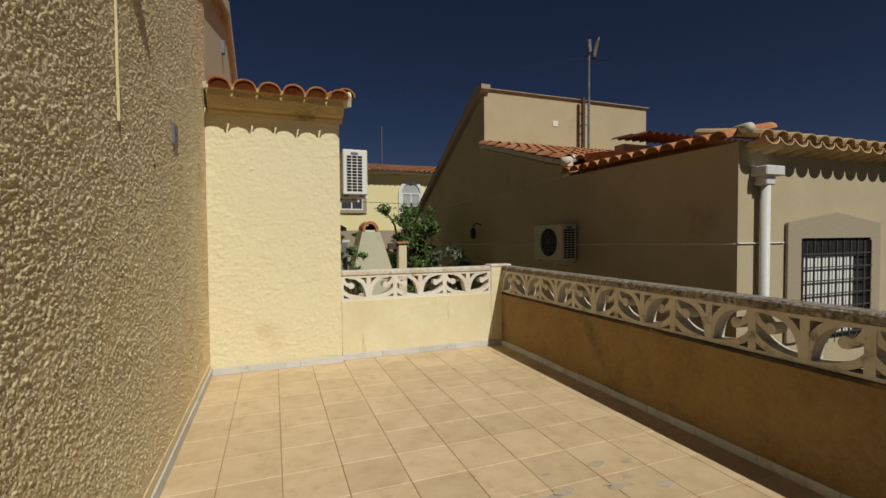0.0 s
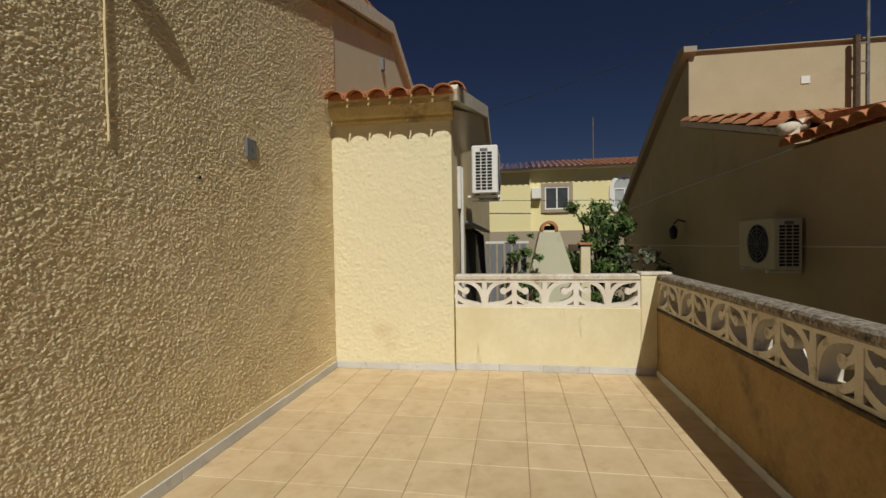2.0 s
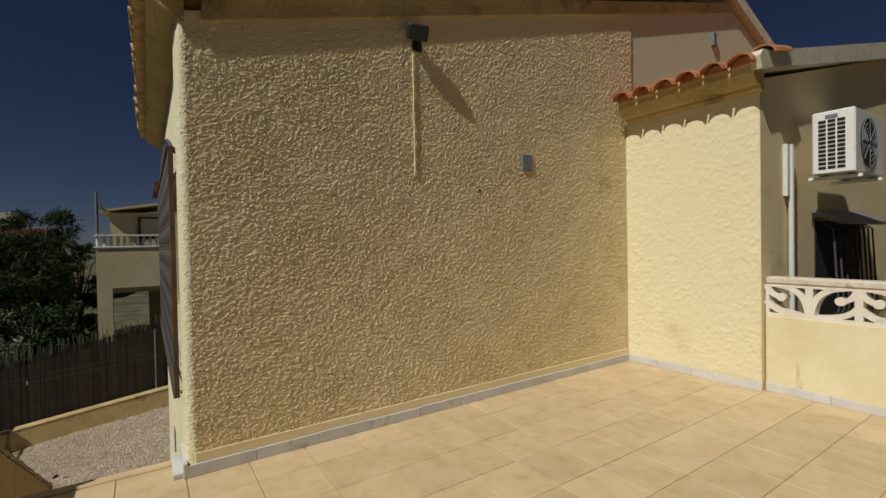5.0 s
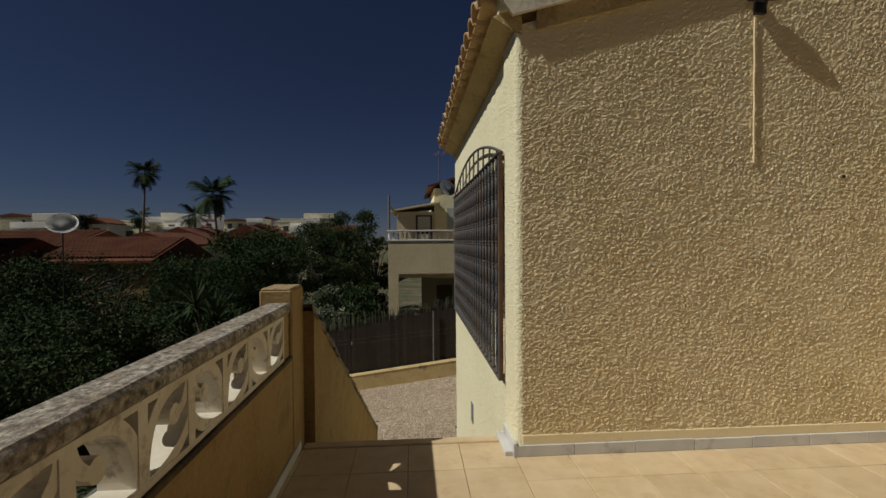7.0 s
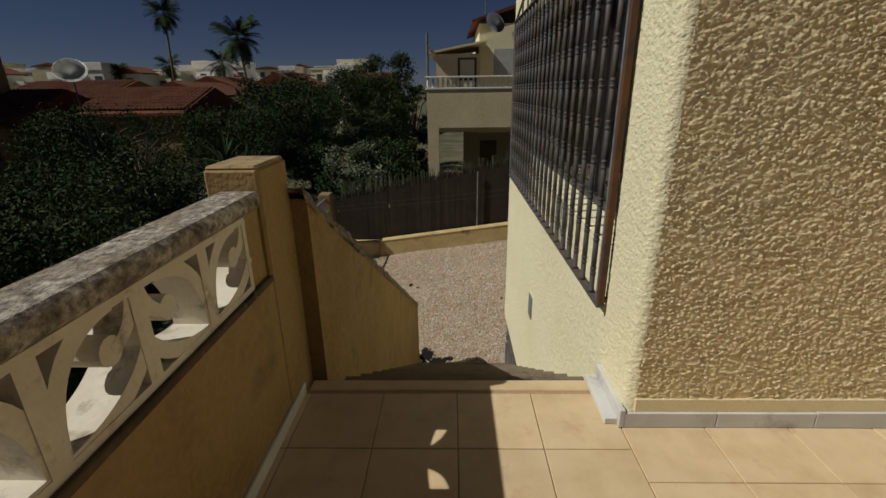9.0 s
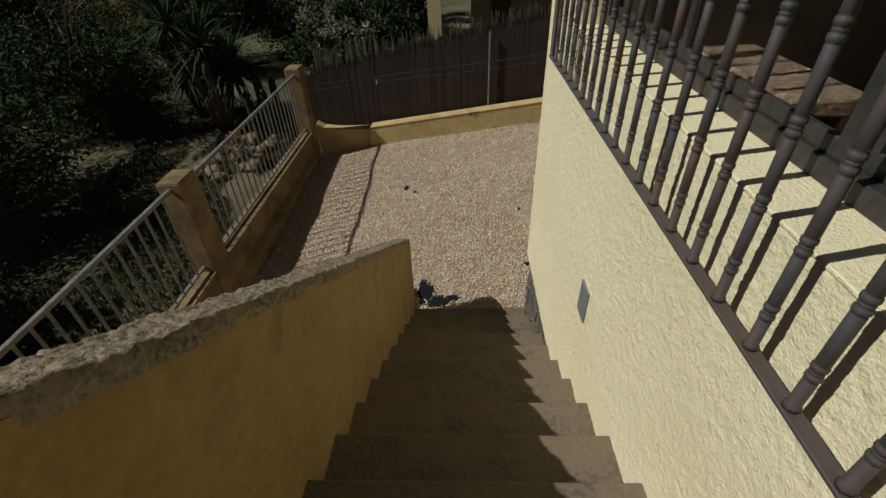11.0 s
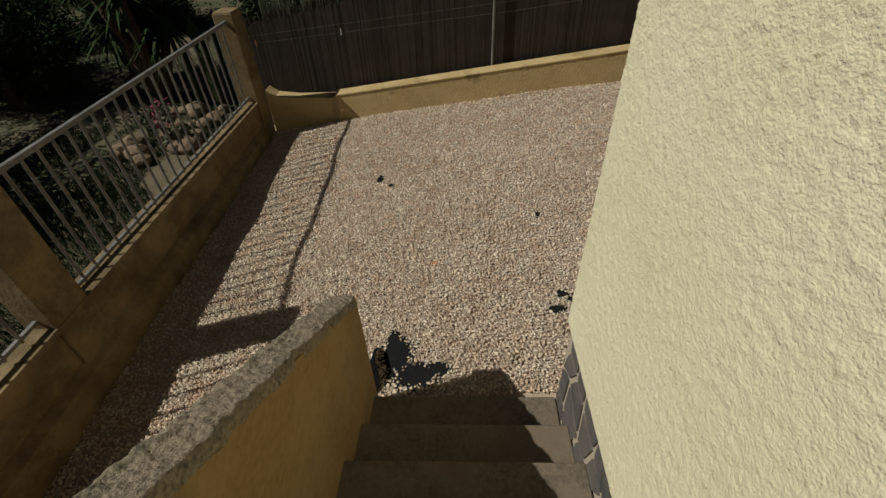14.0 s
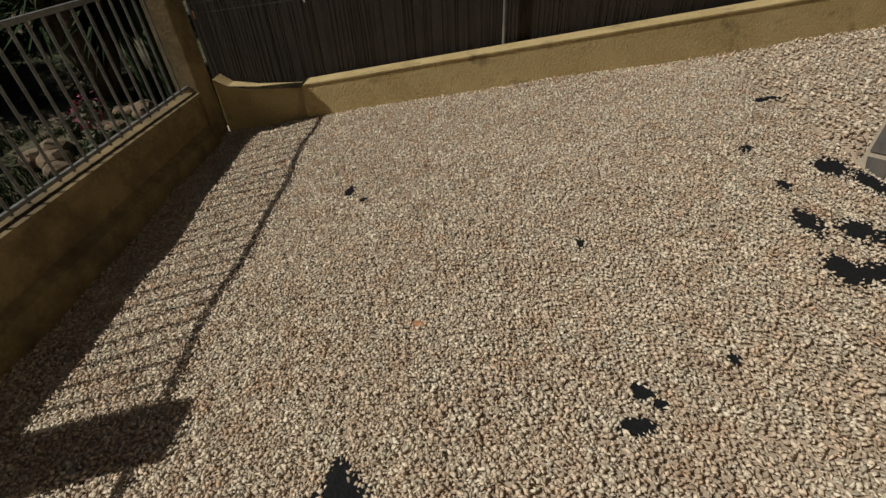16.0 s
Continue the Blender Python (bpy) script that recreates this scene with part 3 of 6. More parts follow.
prism(bm, [(YN - 0.12, 2.74), (YN - 0.12, 2.82), (10.1, 4.12), (12.2, 3.38), (12.2, 3.26), (10.1, 3.98)], "x", BX0 + 0.1, BX1 + 0.02)
part("block_roof_slab", bm, SMOOTH, block)
bm = bmesh.new()
prism(bm, [(YN - 0.2, 2.74), (YN - 0.24, 2.84), (YN - 0.18, 2.9), (YN, 2.93), (10.15, 4.2), (12.25, 3.45), (12.25, 3.27), (10.1, 3.95)], "x", BX1 + 0.02, BX1 + 0.1)
part("block_verge", bm, MORTAR, block, "rounded white mortar verge")
for i in range(6):
    x = BX0 + 0.12 + 0.222 * i
    for r in range(2):
        tile_piece(block, TILE_CLAY, pose(x + 0.02, YN - 0.31 + 0.36 * r + random.uniform(-.015, .015), 2.795 + 0.25 * 0.36 * r, 13, random.uniform(-4, 4), random.uniform(-2, 2)))
tile_piece(block, TILE_CLAY, pose(BX1 + 0.06, YN - 0.1, 2.88, 13, 0, 0))
corrugated("block_roof_tiles", (BX0 + 0.02, 10.1, 4.13), (1, 0, 0), (0, -0.97, -0.245), 6, 12, 0.222, 0.4, 0.07, CLAY, block)
single("mortar_fillet", boxed(XW, XW + 0.12, YN - 0.1, YN + 0.6, 2.80, 2.9, 0.03), MORTAR, "lump of white mortar where roof meets wall", "mortar", kind="structure")


# parapets
def parapet(name, a, b, inner, mat, cap_mat, label, t=0.13, kerb=0.0):
    """A low wall from a to b (along x or y) with a row of cast screen blocks under a coping; inner says which side faces the terrace."""
    root = thing(name, (a[0], a[1], -0.2), label, "parapet", kind="structure")
    alongx = abs(b[0] - a[0]) > abs(b[1] - a[1])
    lo, hi = sorted((a[0], b[0])) if alongx else sorted((a[1], b[1]))
    f = a[1] if alongx else a[0]
    back = f + inner * t
    def bb(d0, d1, z0, z1, bev):
        q = sorted((f + inner * d0, f + inner * d1))
        return boxed(lo, hi, q[0], q[1], z0, z1, bev) if alongx else boxed(q[0], q[1], lo, hi, z0, z1, bev)
    part("base_wall", bb(0, t, -0.3, 0.665, 0.006), mat, root)
    part("coping", bb(-0.002, t + 0.02, 0.937, 1.0, 0.014), cap_mat, root, "worn coping stained by lichen")
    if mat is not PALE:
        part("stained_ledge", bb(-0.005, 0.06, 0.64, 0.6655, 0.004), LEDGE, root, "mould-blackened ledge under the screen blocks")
    mid = f + inner * 0.067
    if alongx and inner < 0:
        part("plain_infill", boxed(lo, lo + 0.135, mid - 0.05, mid + 0.05, 0.666, 0.937), mat, root)
        breeze_row(root, (lo + 0.135, mid), (1, 0), hi - lo - 0.135, 0.666, BREEZE_TAN[::-1])
    elif alongx:
        breeze_row(root, (lo, mid), (1, 0), hi - lo, 0.666, BREEZE[::-1])
    else:
        breeze_row(root, (mid, lo), (0, 1), hi - lo, 0.666, BREEZE_TAN)
    return root


parapet("wall_parapet_north", (BX1 + 0.01, YN + 0.06), (2.42, YN + 0.06), 1, PALE, WHITECOP, "pale yellow parapet with white screen blocks")
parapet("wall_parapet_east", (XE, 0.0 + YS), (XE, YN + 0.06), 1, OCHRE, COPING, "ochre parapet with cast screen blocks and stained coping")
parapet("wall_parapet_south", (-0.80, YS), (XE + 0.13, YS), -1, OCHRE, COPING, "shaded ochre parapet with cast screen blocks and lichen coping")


def pillar(name, x0, x1, y0, y1, top, label, mat=OCHRE, z0=-0.3, cap=0.004):
    root = thing(name, ((x0 + x1) / 2, (y0 + y1) / 2, z0), label, "pillar", kind="structure")
    if mat is PALE:
        part("shaft", boxed(x0, x1, y0, y1, z0, top - 0.04, 0.008), mat, root)
        part("cap", boxed(x0 - cap, x1 + cap, y0 - cap, y1 + cap, top - 0.04, top, 0.012), WHITECOP, root)
    else:
        part("shaft", boxed(x0, x1, y0, y1, z0, top - 0.012, 0.01), mat, root)
        part("worn_top", boxed(x0 + 0.006, x1 - 0.006, y0 + 0.006, y1 - 0.006, top - 0.016, top, 0.008), GARDENWALL if mat is GARDENWALL else COPINGWORN, root, "weathered stained top")
    return root


pillar("wall_pillar_north_east", 2.42, XE + 0.14, YN + 0.055, YN + 0.22, 1.02, "square parapet pillar at the corner", PALE)
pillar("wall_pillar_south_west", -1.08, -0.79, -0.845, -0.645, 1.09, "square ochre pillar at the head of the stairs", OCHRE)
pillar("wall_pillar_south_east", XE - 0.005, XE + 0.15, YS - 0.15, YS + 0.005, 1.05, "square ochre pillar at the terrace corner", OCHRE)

# ---- stairs ----
stairs = thing("stairs", (-3, 0.1, -2.7), "worn concrete stairs going down beside the house", "stairs", kind="structure")
for k in range(1, STEPS + 1):
    x = STEP_X - RUN * k
    z = -RISE * k
    bm = bmesh.new()
    box(bm, x, x + RUN + 0.005, -0.60, Y_SOUTH + 0.03, -3.1, z - 0.03)
    box(bm, x - 0.02, x + RUN + 0.001, -0.60, Y_SOUTH + 0.02, z - 0.03, z, 0.006)
    part("step", bm, CONCRETE, stairs)
part("stair_head", boxed(STEP_X - 0.015, STEP_X + 0.062, YS + 0.02, Y_SOUTH - 0.09, -0.2, 0.001, 0.004), TILE, stairs)

# low wall on the open side of the stairs
bm = bmesh.new()
prof = [(-1.07, 0.904), (-5.02, -1.60), (-5.02, -3.1), (-1.07, -3.1)]
prism(bm, prof, "y", -0.15, 0.0)
bmesh.ops.transform(bm, matrix=Matrix.Translation((-1.14, -0.57, 0)) @ Matrix.Rotation(radians(-1.6), 4, "Z") @ Matrix.Translation((1.14, 0, 0)), verts=bm.verts)
stair_wall = thing("wall_stairs", (-3, -0.5, -2.7), "ochre wall sloping down beside the stairs", "wall", kind="structure")
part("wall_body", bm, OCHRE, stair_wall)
def rough_coping(name, start, end, width, lift, mat, seed):
    """A pebbly cement coping along a sloping wall top, with lumps and ragged sides; start is on its north edge."""
    a, b = np.array(start), np.array(end)
    n, m = int(np.linalg.norm(b - a) / 0.009), 22
    t = np.linspace(0, 1, n)[:, None]
    w = np.linspace(0, 1, m)[None, :]
    h = lift * np.clip(4.2 * np.sqrt(w * (1 - w)), 0, 1) + 0.0034 * relief(n, m, 0.8, 0.8, seed) + 0.0025 * relief(n, m, 5, 4, seed + 1)
    h[:, 0] = h[:, -1] = -0.03
    edge = 0.006 * relief(n, 2, 3, 0.1, seed + 2)
    y = a[1] + (b[1] - a[1]) * t + (0.008 + edge[:, :1]) * (1 - w) - (width + 0.008 + edge[:, 1:]) * w
    P = np.stack([a[0] + (b[0] - a[0]) * t + 0 * w, y, a[2] + (b[2] - a[2]) * t + h], -1)
    P[-1, :, 2] -= 0.07
    P[-1, :, 0] -= 0.012
    q = np.arange(n * m).reshape(n, m)
    return raw_mesh(name, P.reshape(-1, 3), np.stack([q[:-1, :-1], q[1:, :-1], q[1:, 1:], q[:-1, 1:]], -1).reshape(-1, 4), mat, True)


coping = rough_coping("wall_coping", (-1.045, -0.573, 0.924), (-5.03, -0.462, -1.60), 0.15, 0.034, ROUGHCOP, 41)
tagged(coping, "rough pebbly concrete coping")
put_under(coping, stair_wall)

# ---- gravel garden ----
def gravel_z(x, y):
    return -2.67 + 0.127 * y - 0.02 * (x + 6) + 0.014 * np.sin(2.3 * x + 1.1 * y) + 0.010 * np.sin(5.1 * x - 2.4 * y + 1.0)


gx = np.linspace(-10.6, -1.06, 96)
gy = np.linspace(-3.3, 9.0, 110)
X, Y = np.meshgrid(gx, gy)
Z = gravel_z(X, Y) - 0.016 + 0.003 * relief(110, 96, 3, 3, 5)
i = np.arange(X.size).reshape(X.shape)
bed = raw_mesh("ground_gravel_bed", np.stack([X, Y, Z], -1).reshape(-1, 3), np.stack([i[:-1, :-1], i[:-1, 1:], i[1:, 1:], i[1:, :-1]], -1).reshape(-1, 4), SOIL, True)
tagged(bed, "dusty bed under loose gravel", "ground", kind="structure")

ground = single("ground", boxed(-500, 500, -500, 500, -3.6, -3.28), GROUND, "dry grass and bare earth outside the garden", "ground", kind="structure")

# boundary walls of the garden
plinth = thing("wall_garden_south", (-7, -3.05, -3.3), "weathered ochre garden wall under a white railing", "wall", kind="structure")
part("wall_body", prismed([(-10.2, -2.38), (-1.0, -2.30), (-1.0, -3.3), (-10.2, -3.3)], "y", -3.2, -3.02), GARDENWALL, plinth)
part("wall_coping", prismed([(-10.2, -2.38), (-10.2, -2.33), (-1.0, -2.25), (-1.0, -2.30)], "y", -3.22, -2.975), GARDENWALL, plinth)
part("footing", prismed([(-3.02, -2.72), (-2.93, -2.78), (-2.90, -3.3), (-3.02, -3.3)], "x", -9.95, -1.0), GARDENWALL, plinth)
pillar("wall_garden_pillar", -5.75, -5.38, -3.24, -2.98, -1.05, "ochre garden pillar with crumbling edge", GARDENWALL, -3.3)
pillar("wall_garden_pillar_west", -10.3, -9.95, -3.26, -2.98, -1.06, "ochre garden pillar at the wall corner", GARDENWALL, -3.3)
west = thing("wall_garden_west", (-10.35, 1, -3.0), "low ochre garden wall rising with the ground", "wall", kind="structure")
part("wall_body", prismed([(-1.85, -2.40), (9.0, -1.0), (9.0, -3.2), (-1.85, -3.2)], "x", -10.55, -10.3), GARDENOCHRE, west)
part("wall_coping", prismed([(-1.86, -2.40), (-1.86, -2.385), (9.0, -0.98), (9.0, -1.0)], "x", -10.56, -10.292), GARDENOCHRE, west)
part("wall_return", prismed([(-3.0, -2.30), (-2.85, -2.40), (-2.5, -2.44), (-1.862, -2.44), (-1.862, -3.3), (-3.0, -3.3)], "x", -10.6, -10.36), GARDENOCHRE, west)


def railing(x0, x1, zt, zb):
    root = thing("railing", ((x0 + x1) / 2, -3.1, -2.1), "flaking white iron railing between garden pillars", "railing", "garden railings")
    part("top_rail", boxed(x0, x1, -3.122, -3.078, zt - 0.03, zt + 0.012, 0.003), GALV, root)
    part("bottom_rail", boxed(x0, x1, -3.118, -3.082, zb, zb + 0.03, 0.003), GALV, root)
    n = int((x1 - x0) / 0.165)
    for i in range(1, n):
        x = x0 + (x1 - x0) * i / n
        part("bar", tubed([(x, -3.1, zb - 0.02), (x, -3.1, zt - 0.01)], 0.0135, 8), GALV, root)
    return root


railing(-9.95, -5.75, -1.17, -2.27)
railing(-5.38, -1.0, -1.12, -2.22)

# ---- window in the south wall ----
window = thing("window_1", ((WX0 + WX1) / 2, 0.98, WZ0), "wide dark aluminium sliding window behind iron bars", "window", kind="structure")
part("window_sill", boxed(WX0, WX1, 0.79, 1.0, WZ0, WZ0 + 0.012, 0.003), CREAM, window)
bm = bmesh.new()
box(bm, WX0, WX1, 0.97, 1.05, WZ0 + 0.012, WZ0 + 0.07, 0.004)
box(bm, WX0, WX1, 0.97, 1.05, WZ1 - 0.06, WZ1, 0.004)
box(bm, WX0, WX0 + 0.05, 0.97, 1.05, WZ0 + 0.07, WZ1 - 0.06, 0.004)
box(bm, WX1 - 0.05, WX1, 0.97, 1.05, WZ0 + 0.07, WZ1 - 0.06, 0.004)
part("window_frame", bm, ALU, window)
for i in range(3):
    a = WX0 + 0.05 + (WX1 - WX0 - 0.1) * i / 3
    b = a + (WX1 - WX0 - 0.1) / 3
    y = 0.985 if i % 2 else 1.01
    bm = bmesh.new()
    box(bm, a, a + 0.045, y, y + 0.025, WZ0 + 0.07, WZ1 - 0.06, 0.003)
    box(bm, b - 0.045, b, y, y + 0.025, WZ0 + 0.07, WZ1 - 0.06, 0.003)
    box(bm, a + 0.045, b - 0.045, y, y + 0.025, WZ0 + 0.07, WZ0 + 0.12, 0.003)
    box(bm, a + 0.045, b - 0.045, y, y + 0.025, WZ1 - 0.11, WZ1 - 0.06, 0.003)
    sash = part("sash", bm, ALU, window)
    pane = part("pane", boxed(a + 0.046, b - 0.046, y + 0.009, y + 0.013, WZ0 + 0.121, WZ1 - 0.111), PANE, sash)
    pane.visible_shadow = False

# room behind the window
single("wall_room_back", boxed(-4.6, -0.9, 3.2, 3.3, -0.1, 2.7), SURROUND, "dim taupe back wall of the room", "wall", kind="structure")
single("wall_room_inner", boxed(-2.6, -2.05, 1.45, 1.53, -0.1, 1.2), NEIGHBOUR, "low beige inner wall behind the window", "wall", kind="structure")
single("floor_room", boxed(-4.66, XW - 0.31, 1.1, 3.2, -0.16, -0.1), BARK, "dark wooden floor of the room behind the window", "floor", kind="structure")
single("ceiling_room", boxed(-4.66, XW - 0.31, 1.1, 3.3, 2.6, 2.68), WHITEWALL, "white ceiling of the room", "ceiling", kind="structure")
single("wall_room_west", boxed(-4.66, -4.6, 1.1, 3.2, -0.1, 2.6), SURROUND, "dim taupe side wall of the room", "wall", kind="structure")
table = thing("side_table", (-3.0, 1.45, -0.1), "low dark wooden table inside the window", "table")
part("tabletop", boxed(-3.35, -2.6, 1.15, 1.43, 0.62, 0.68, 0.01), BARK, table)
for x in (-3.3, -2.65):
    for y in (1.2, 1.38):
        part("leg", boxed(x - 0.025, x + 0.025, y - 0.025, y + 0.025, -0.1, 0.62, 0.004), BARK, table)

# iron grille in front of it
GX0, GX1, GZ0, GZ1, GY = -4.45, -1.06, 0.395, 2.0, 0.733
grille = thing("window_grille", ((GX0 + GX1) / 2, GY, GZ0), "dark rusty iron window grille with turned bars", "grille")
part("bottom_rail", boxed(GX0, GX1, GY - 0.02, GY + 0.018, GZ0 - 0.012, GZ0, 0.002), IRON, grille)
part("top_rail", boxed(GX0, GX1, GY - 0.022, GY + 0.022, GZ1 - 0.01, GZ1 + 0.002, 0.002), IRON, grille)
for x in (GX0 + 0.015, GX1 - 0.015):
    part("side_bar", boxed(x - 0.014, x + 0.015, GY - 0.014, GY + 0.016, GZ0, GZ1 - 0.01, 0.003), RUST, grille)
    a, b = (x + 0.015, x + 0.035) if x < -3 else (x - 0.035, x - 0.015)
    part("flat_bar", boxed(a, b, GY - 0.012, GY - 0.004, GZ0, GZ1 - 0.01, 0.002), CURTAIN, grille, "worn blue grey painted flat bar")
for x in (GX0 + 0.02, GX1 - 0.02):
    for z in (GZ0 + 0.02, GZ1 - 0.03):
        part("wall_bracket", boxed(x - 0.012, x + 0.012, GY + 0.02, Y_SOUTH + 0.03, z - 0.01, z + 0.01), IRON, grille)
N_BARS = 22


def bar_shape(collars):
    """One turned bar of the grille with slim collars at the given heights."""
    prof = [(0.0, 0.0165), (0.012, 0.0165), (0.016, 0.0132)]
    for c in collars:
        prof += [(c - 0.013, 0.0132), (c - 0.011, 0.0115), (c - 0.008, 0.015), (c + 0.003, 0.015), (c + 0.006, 0.0115), (c + 0.008, 0.0132)]
    prof += [(GZ1 - GZ0 - 0.01, 0.0132)]
    bm = tubed([(0, 0, p[0]) for p in prof], [p[1] for p in prof], 8)
    me = bpy.data.meshes.new("bar")
    bm.to_mesh(me)
    bm.free()
    me.materials.append(IRON)
    me.polygons.foreach_set("use_smooth", [True] * len(me.polygons))
    return me


BARS = [bar_shape([0.10 + 0.17 * k + d for k in range(9) for d in (0.0, 0.026)])]
for i in range(1, N_BARS):
    o = new("bar", BARS[0])
    o.matrix_basis = pose(GX0 + (GX1 - GX0) * i / N_BARS, GY, GZ0, 0, 0, 37 * i)
    put_under(o, grille)


def arch_z(x):
    """The top of the grille is a low arch over the straight rail."""
    u = (x - (GX0 + GX1) / 2) / ((GX1 - GX0) / 2)
    return GZ1 + 0.27 * (1 - u * u)


part("arch_rail", tubed([(x, GY + 0.004, arch_z(x)) for x in (GX0 + (GX1 - GX0) * (0.5 - 0.5 * math.cos(math.pi * k / 36)) for k in range(37))], 0.012, 8), IRON, grille, "", True)
for i in range(1, N_BARS, 2):
    x = GX0 + (GX1 - GX0) * i / N_BARS
    part("arch_bar", tubed([(x, GY, GZ1), (x, GY + 0.004, arch_z(x))], 0.009, 6), IRON, grille)

# sheet of printed paper behind the near pane
paper = thing("paper_sheet", (-1.4, 1.075, WZ0 + 0.08), "crumpled grey printed paper hung behind the window glass", "paper")
gp = np.linspace(0, 1, 25)
U, V = np.meshgrid(gp, gp)
crease = 0.006 * relief(25, 25, 2.0, 1.2, 91)
VV = np.stack([-1.62 + 0.47 * U, 1.075 + crease, WZ0 + 0.03 + 1.2 * V], -1).reshape(-1, 3)
q = np.arange(625).reshape(25, 25)
FF = np.stack([q[:-1, :-1], q[:-1, 1:], q[1:, 1:], q[1:, :-1]], -1).reshape(-1, 4)
put_under(raw_mesh("sheet", VV, FF, PAPER, True), paper)
rq = random.Random(15)
for k in range(10):
    x, z = -1.58 + 0.21 * (k % 2) + rq.uniform(0, 0.05), WZ0 + 0.14 + 0.21 * (k // 2) + rq.uniform(0, 0.04)
    part("printed_block", boxed(x, x + 0.13, 1.05, 1.058, z, z + 0.1), INK, paper)

# fixtures on the house walls
cover = thing("wall_vent", (-3.05, Y_SOUTH, -0.6), "grey square vent cover plastered into the cream wall", "vent")
part("plate", boxed(-3.11, -2.97, Y_SOUTH - 0.019, Y_SOUTH + 0.003, -0.72, -0.50, 0.003), GREYBOX, cover)
part("plaster_rim", boxed(-3.13, -2.95, Y_SOUTH - 0.008, Y_SOUTH + 0.003, -0.745, -0.48, 0.0015), CREAM, cover)
junction = thing("junction_box", (XW, 3.5, 2.08), "small grey square junction box on coarse stucco", "junction box")
part("lid", boxed(XW - 0.01, XW + 0.016, 3.47, 3.60, 2.00, 2.145, 0.005), GREYBOX, junction)
part("screw", boxed(XW + 0.016, XW + 0.019, 3.53, 3.54, 2.068, 2.078), DARK, junction)
single("wall_cable", tubed([(XW + 0.012, 2.34 + 0.0015 * math.sin(k), 1.88 + 0.047 * k) for k in range(21)], 0.006, 6), STUCCO, "thin painted cable running down the stucco wall", "cable")
flood = thing("flood_lamp", (XW, 2.38, 2.9), "small black floodlight on an arm under the eave", "lamp")
part("wall_plate", boxed(XW - 0.01, XW + 0.02, 2.34, 2.42, 2.84, 2.92, 0.004), DARK, flood)
part("arm", tubed([(XW + 0.01, 2.38, 2.88), (XW + 0.05, 2.38, 2.88), (XW + 0.07, 2.38, 2.92)], 0.012, 6), DARK, flood)
bm = bmesh.new()
box(bm, -0.04, 0.025, -0.08, 0.08, -0.055, 0.055, 0.01, pose(XW + 0.08, 2.35, 2.95, 0, 28, -8))
body = part("housing", bm, DARK, flood)
part("lens", boxed(0.026, 0.031, -0.062, 0.062, -0.04, 0.04, 0.003, pose(XW + 0.08, 2.35, 2.95, 0, 28, -8)), DARKPANE, body)
stub = thing("vent_stub", (XW, 7.0, 3.95), "small pipe stub in the smooth gable plaster", "vent")
part("pipe", boxed(XW - 0.02, XW + 0.03, 6.98, 7.06, 3.92, 4.1, 0.005), GREYBOX, stub)
single("wall_plug", tubed([(XW - 0.01, 2.98, 1.79), (XW + 0.006, 2.98, 1.79)], 0.012, 8), DARK, "dark plug hole in the stucco", "plug")

# ---- air conditioner on the side block ----
def air_conditioner(name, x0, x1, y0, y1, z0, label, side, paint=WHITE):
    """An outdoor unit with the coil guard on its end and a fan grille on its face; side is the way that the face looks along x."""
    z1 = z0 + 0.57
    root = thing(name, ((x0 + x1) / 2, (y0 + y1) / 2, z0), label, "air conditioner")
    case = part("case", boxed(x0, x1, y0, y1, z0, z1, 0.012), paint, root)
    for c in range(3):
        for r in range(12):
            xx = x0 + 0.05 + c * 0.068
            zz = z0 + 0.045 + r * 0.038
            part("coil_slot", boxed(xx, xx + 0.055, y0 - 0.004, y0 + 0.004, zz, zz + 0.027), HOLLOW, case)
    part("handle", boxed(x0 + 0.1, x0 + 0.19, y0 - 0.006, y0 + 0.003, z1 - 0.07, z1 - 0.035, 0.003), GREYBOX, case)
    xf = x1 if side > 0 else x0
    yc, zc = y0 + (y1 - y0) * 0.42, (z0 + z1) / 2
    part("fan_hole", tubed([(xf - 0.003, yc, zc), (xf + side * 0.004, yc, zc)], 0.22, 28), HOLLOW, case)
    bm = bmesh.new()
    for q in range(1, 6):
        ring = [(xf + side * 0.012, yc + 0.044 * q * math.cos(a), zc + 0.044 * q * math.sin(a)) for a in np.linspace(0, 2 * math.pi, 25)]
        tube(bm, ring, 0.004, 4, False)
    for a in np.linspace(0, math.pi, 5)[:-1]:
        tube(bm, [(xf + side * 0.015, yc + 0.225 * math.cos(a), zc + 0.225 * math.sin(a)), (xf + side * 0.015, yc - 0.225 * math.cos(a), zc - 0.225 * math.sin(a))], 0.004, 4)
    part("fan_guard", bm, GREYBOX, case)
    for yy in (y0 + 0.12, y1 - 0.12):
        bm = bmesh.new()
        box(bm, min(x0, x1) - 0.06 if side > 0 else x0 - 0.02, x1 + 0.02 if side > 0 else x1 + 0.06, yy - 0.02, yy + 0.02, z0 - 0.04, z0 - 0.01, 0.003)
        part("bracket", bm, WHITE, root)
        for xx in (x0 + 0.06, x1 - 0.06):
            part("foot", boxed(xx - 0.03, xx + 0.03, yy - 0.025, yy + 0.025, z0 - 0.01, z0, 0.002), DARK, root)
    return root


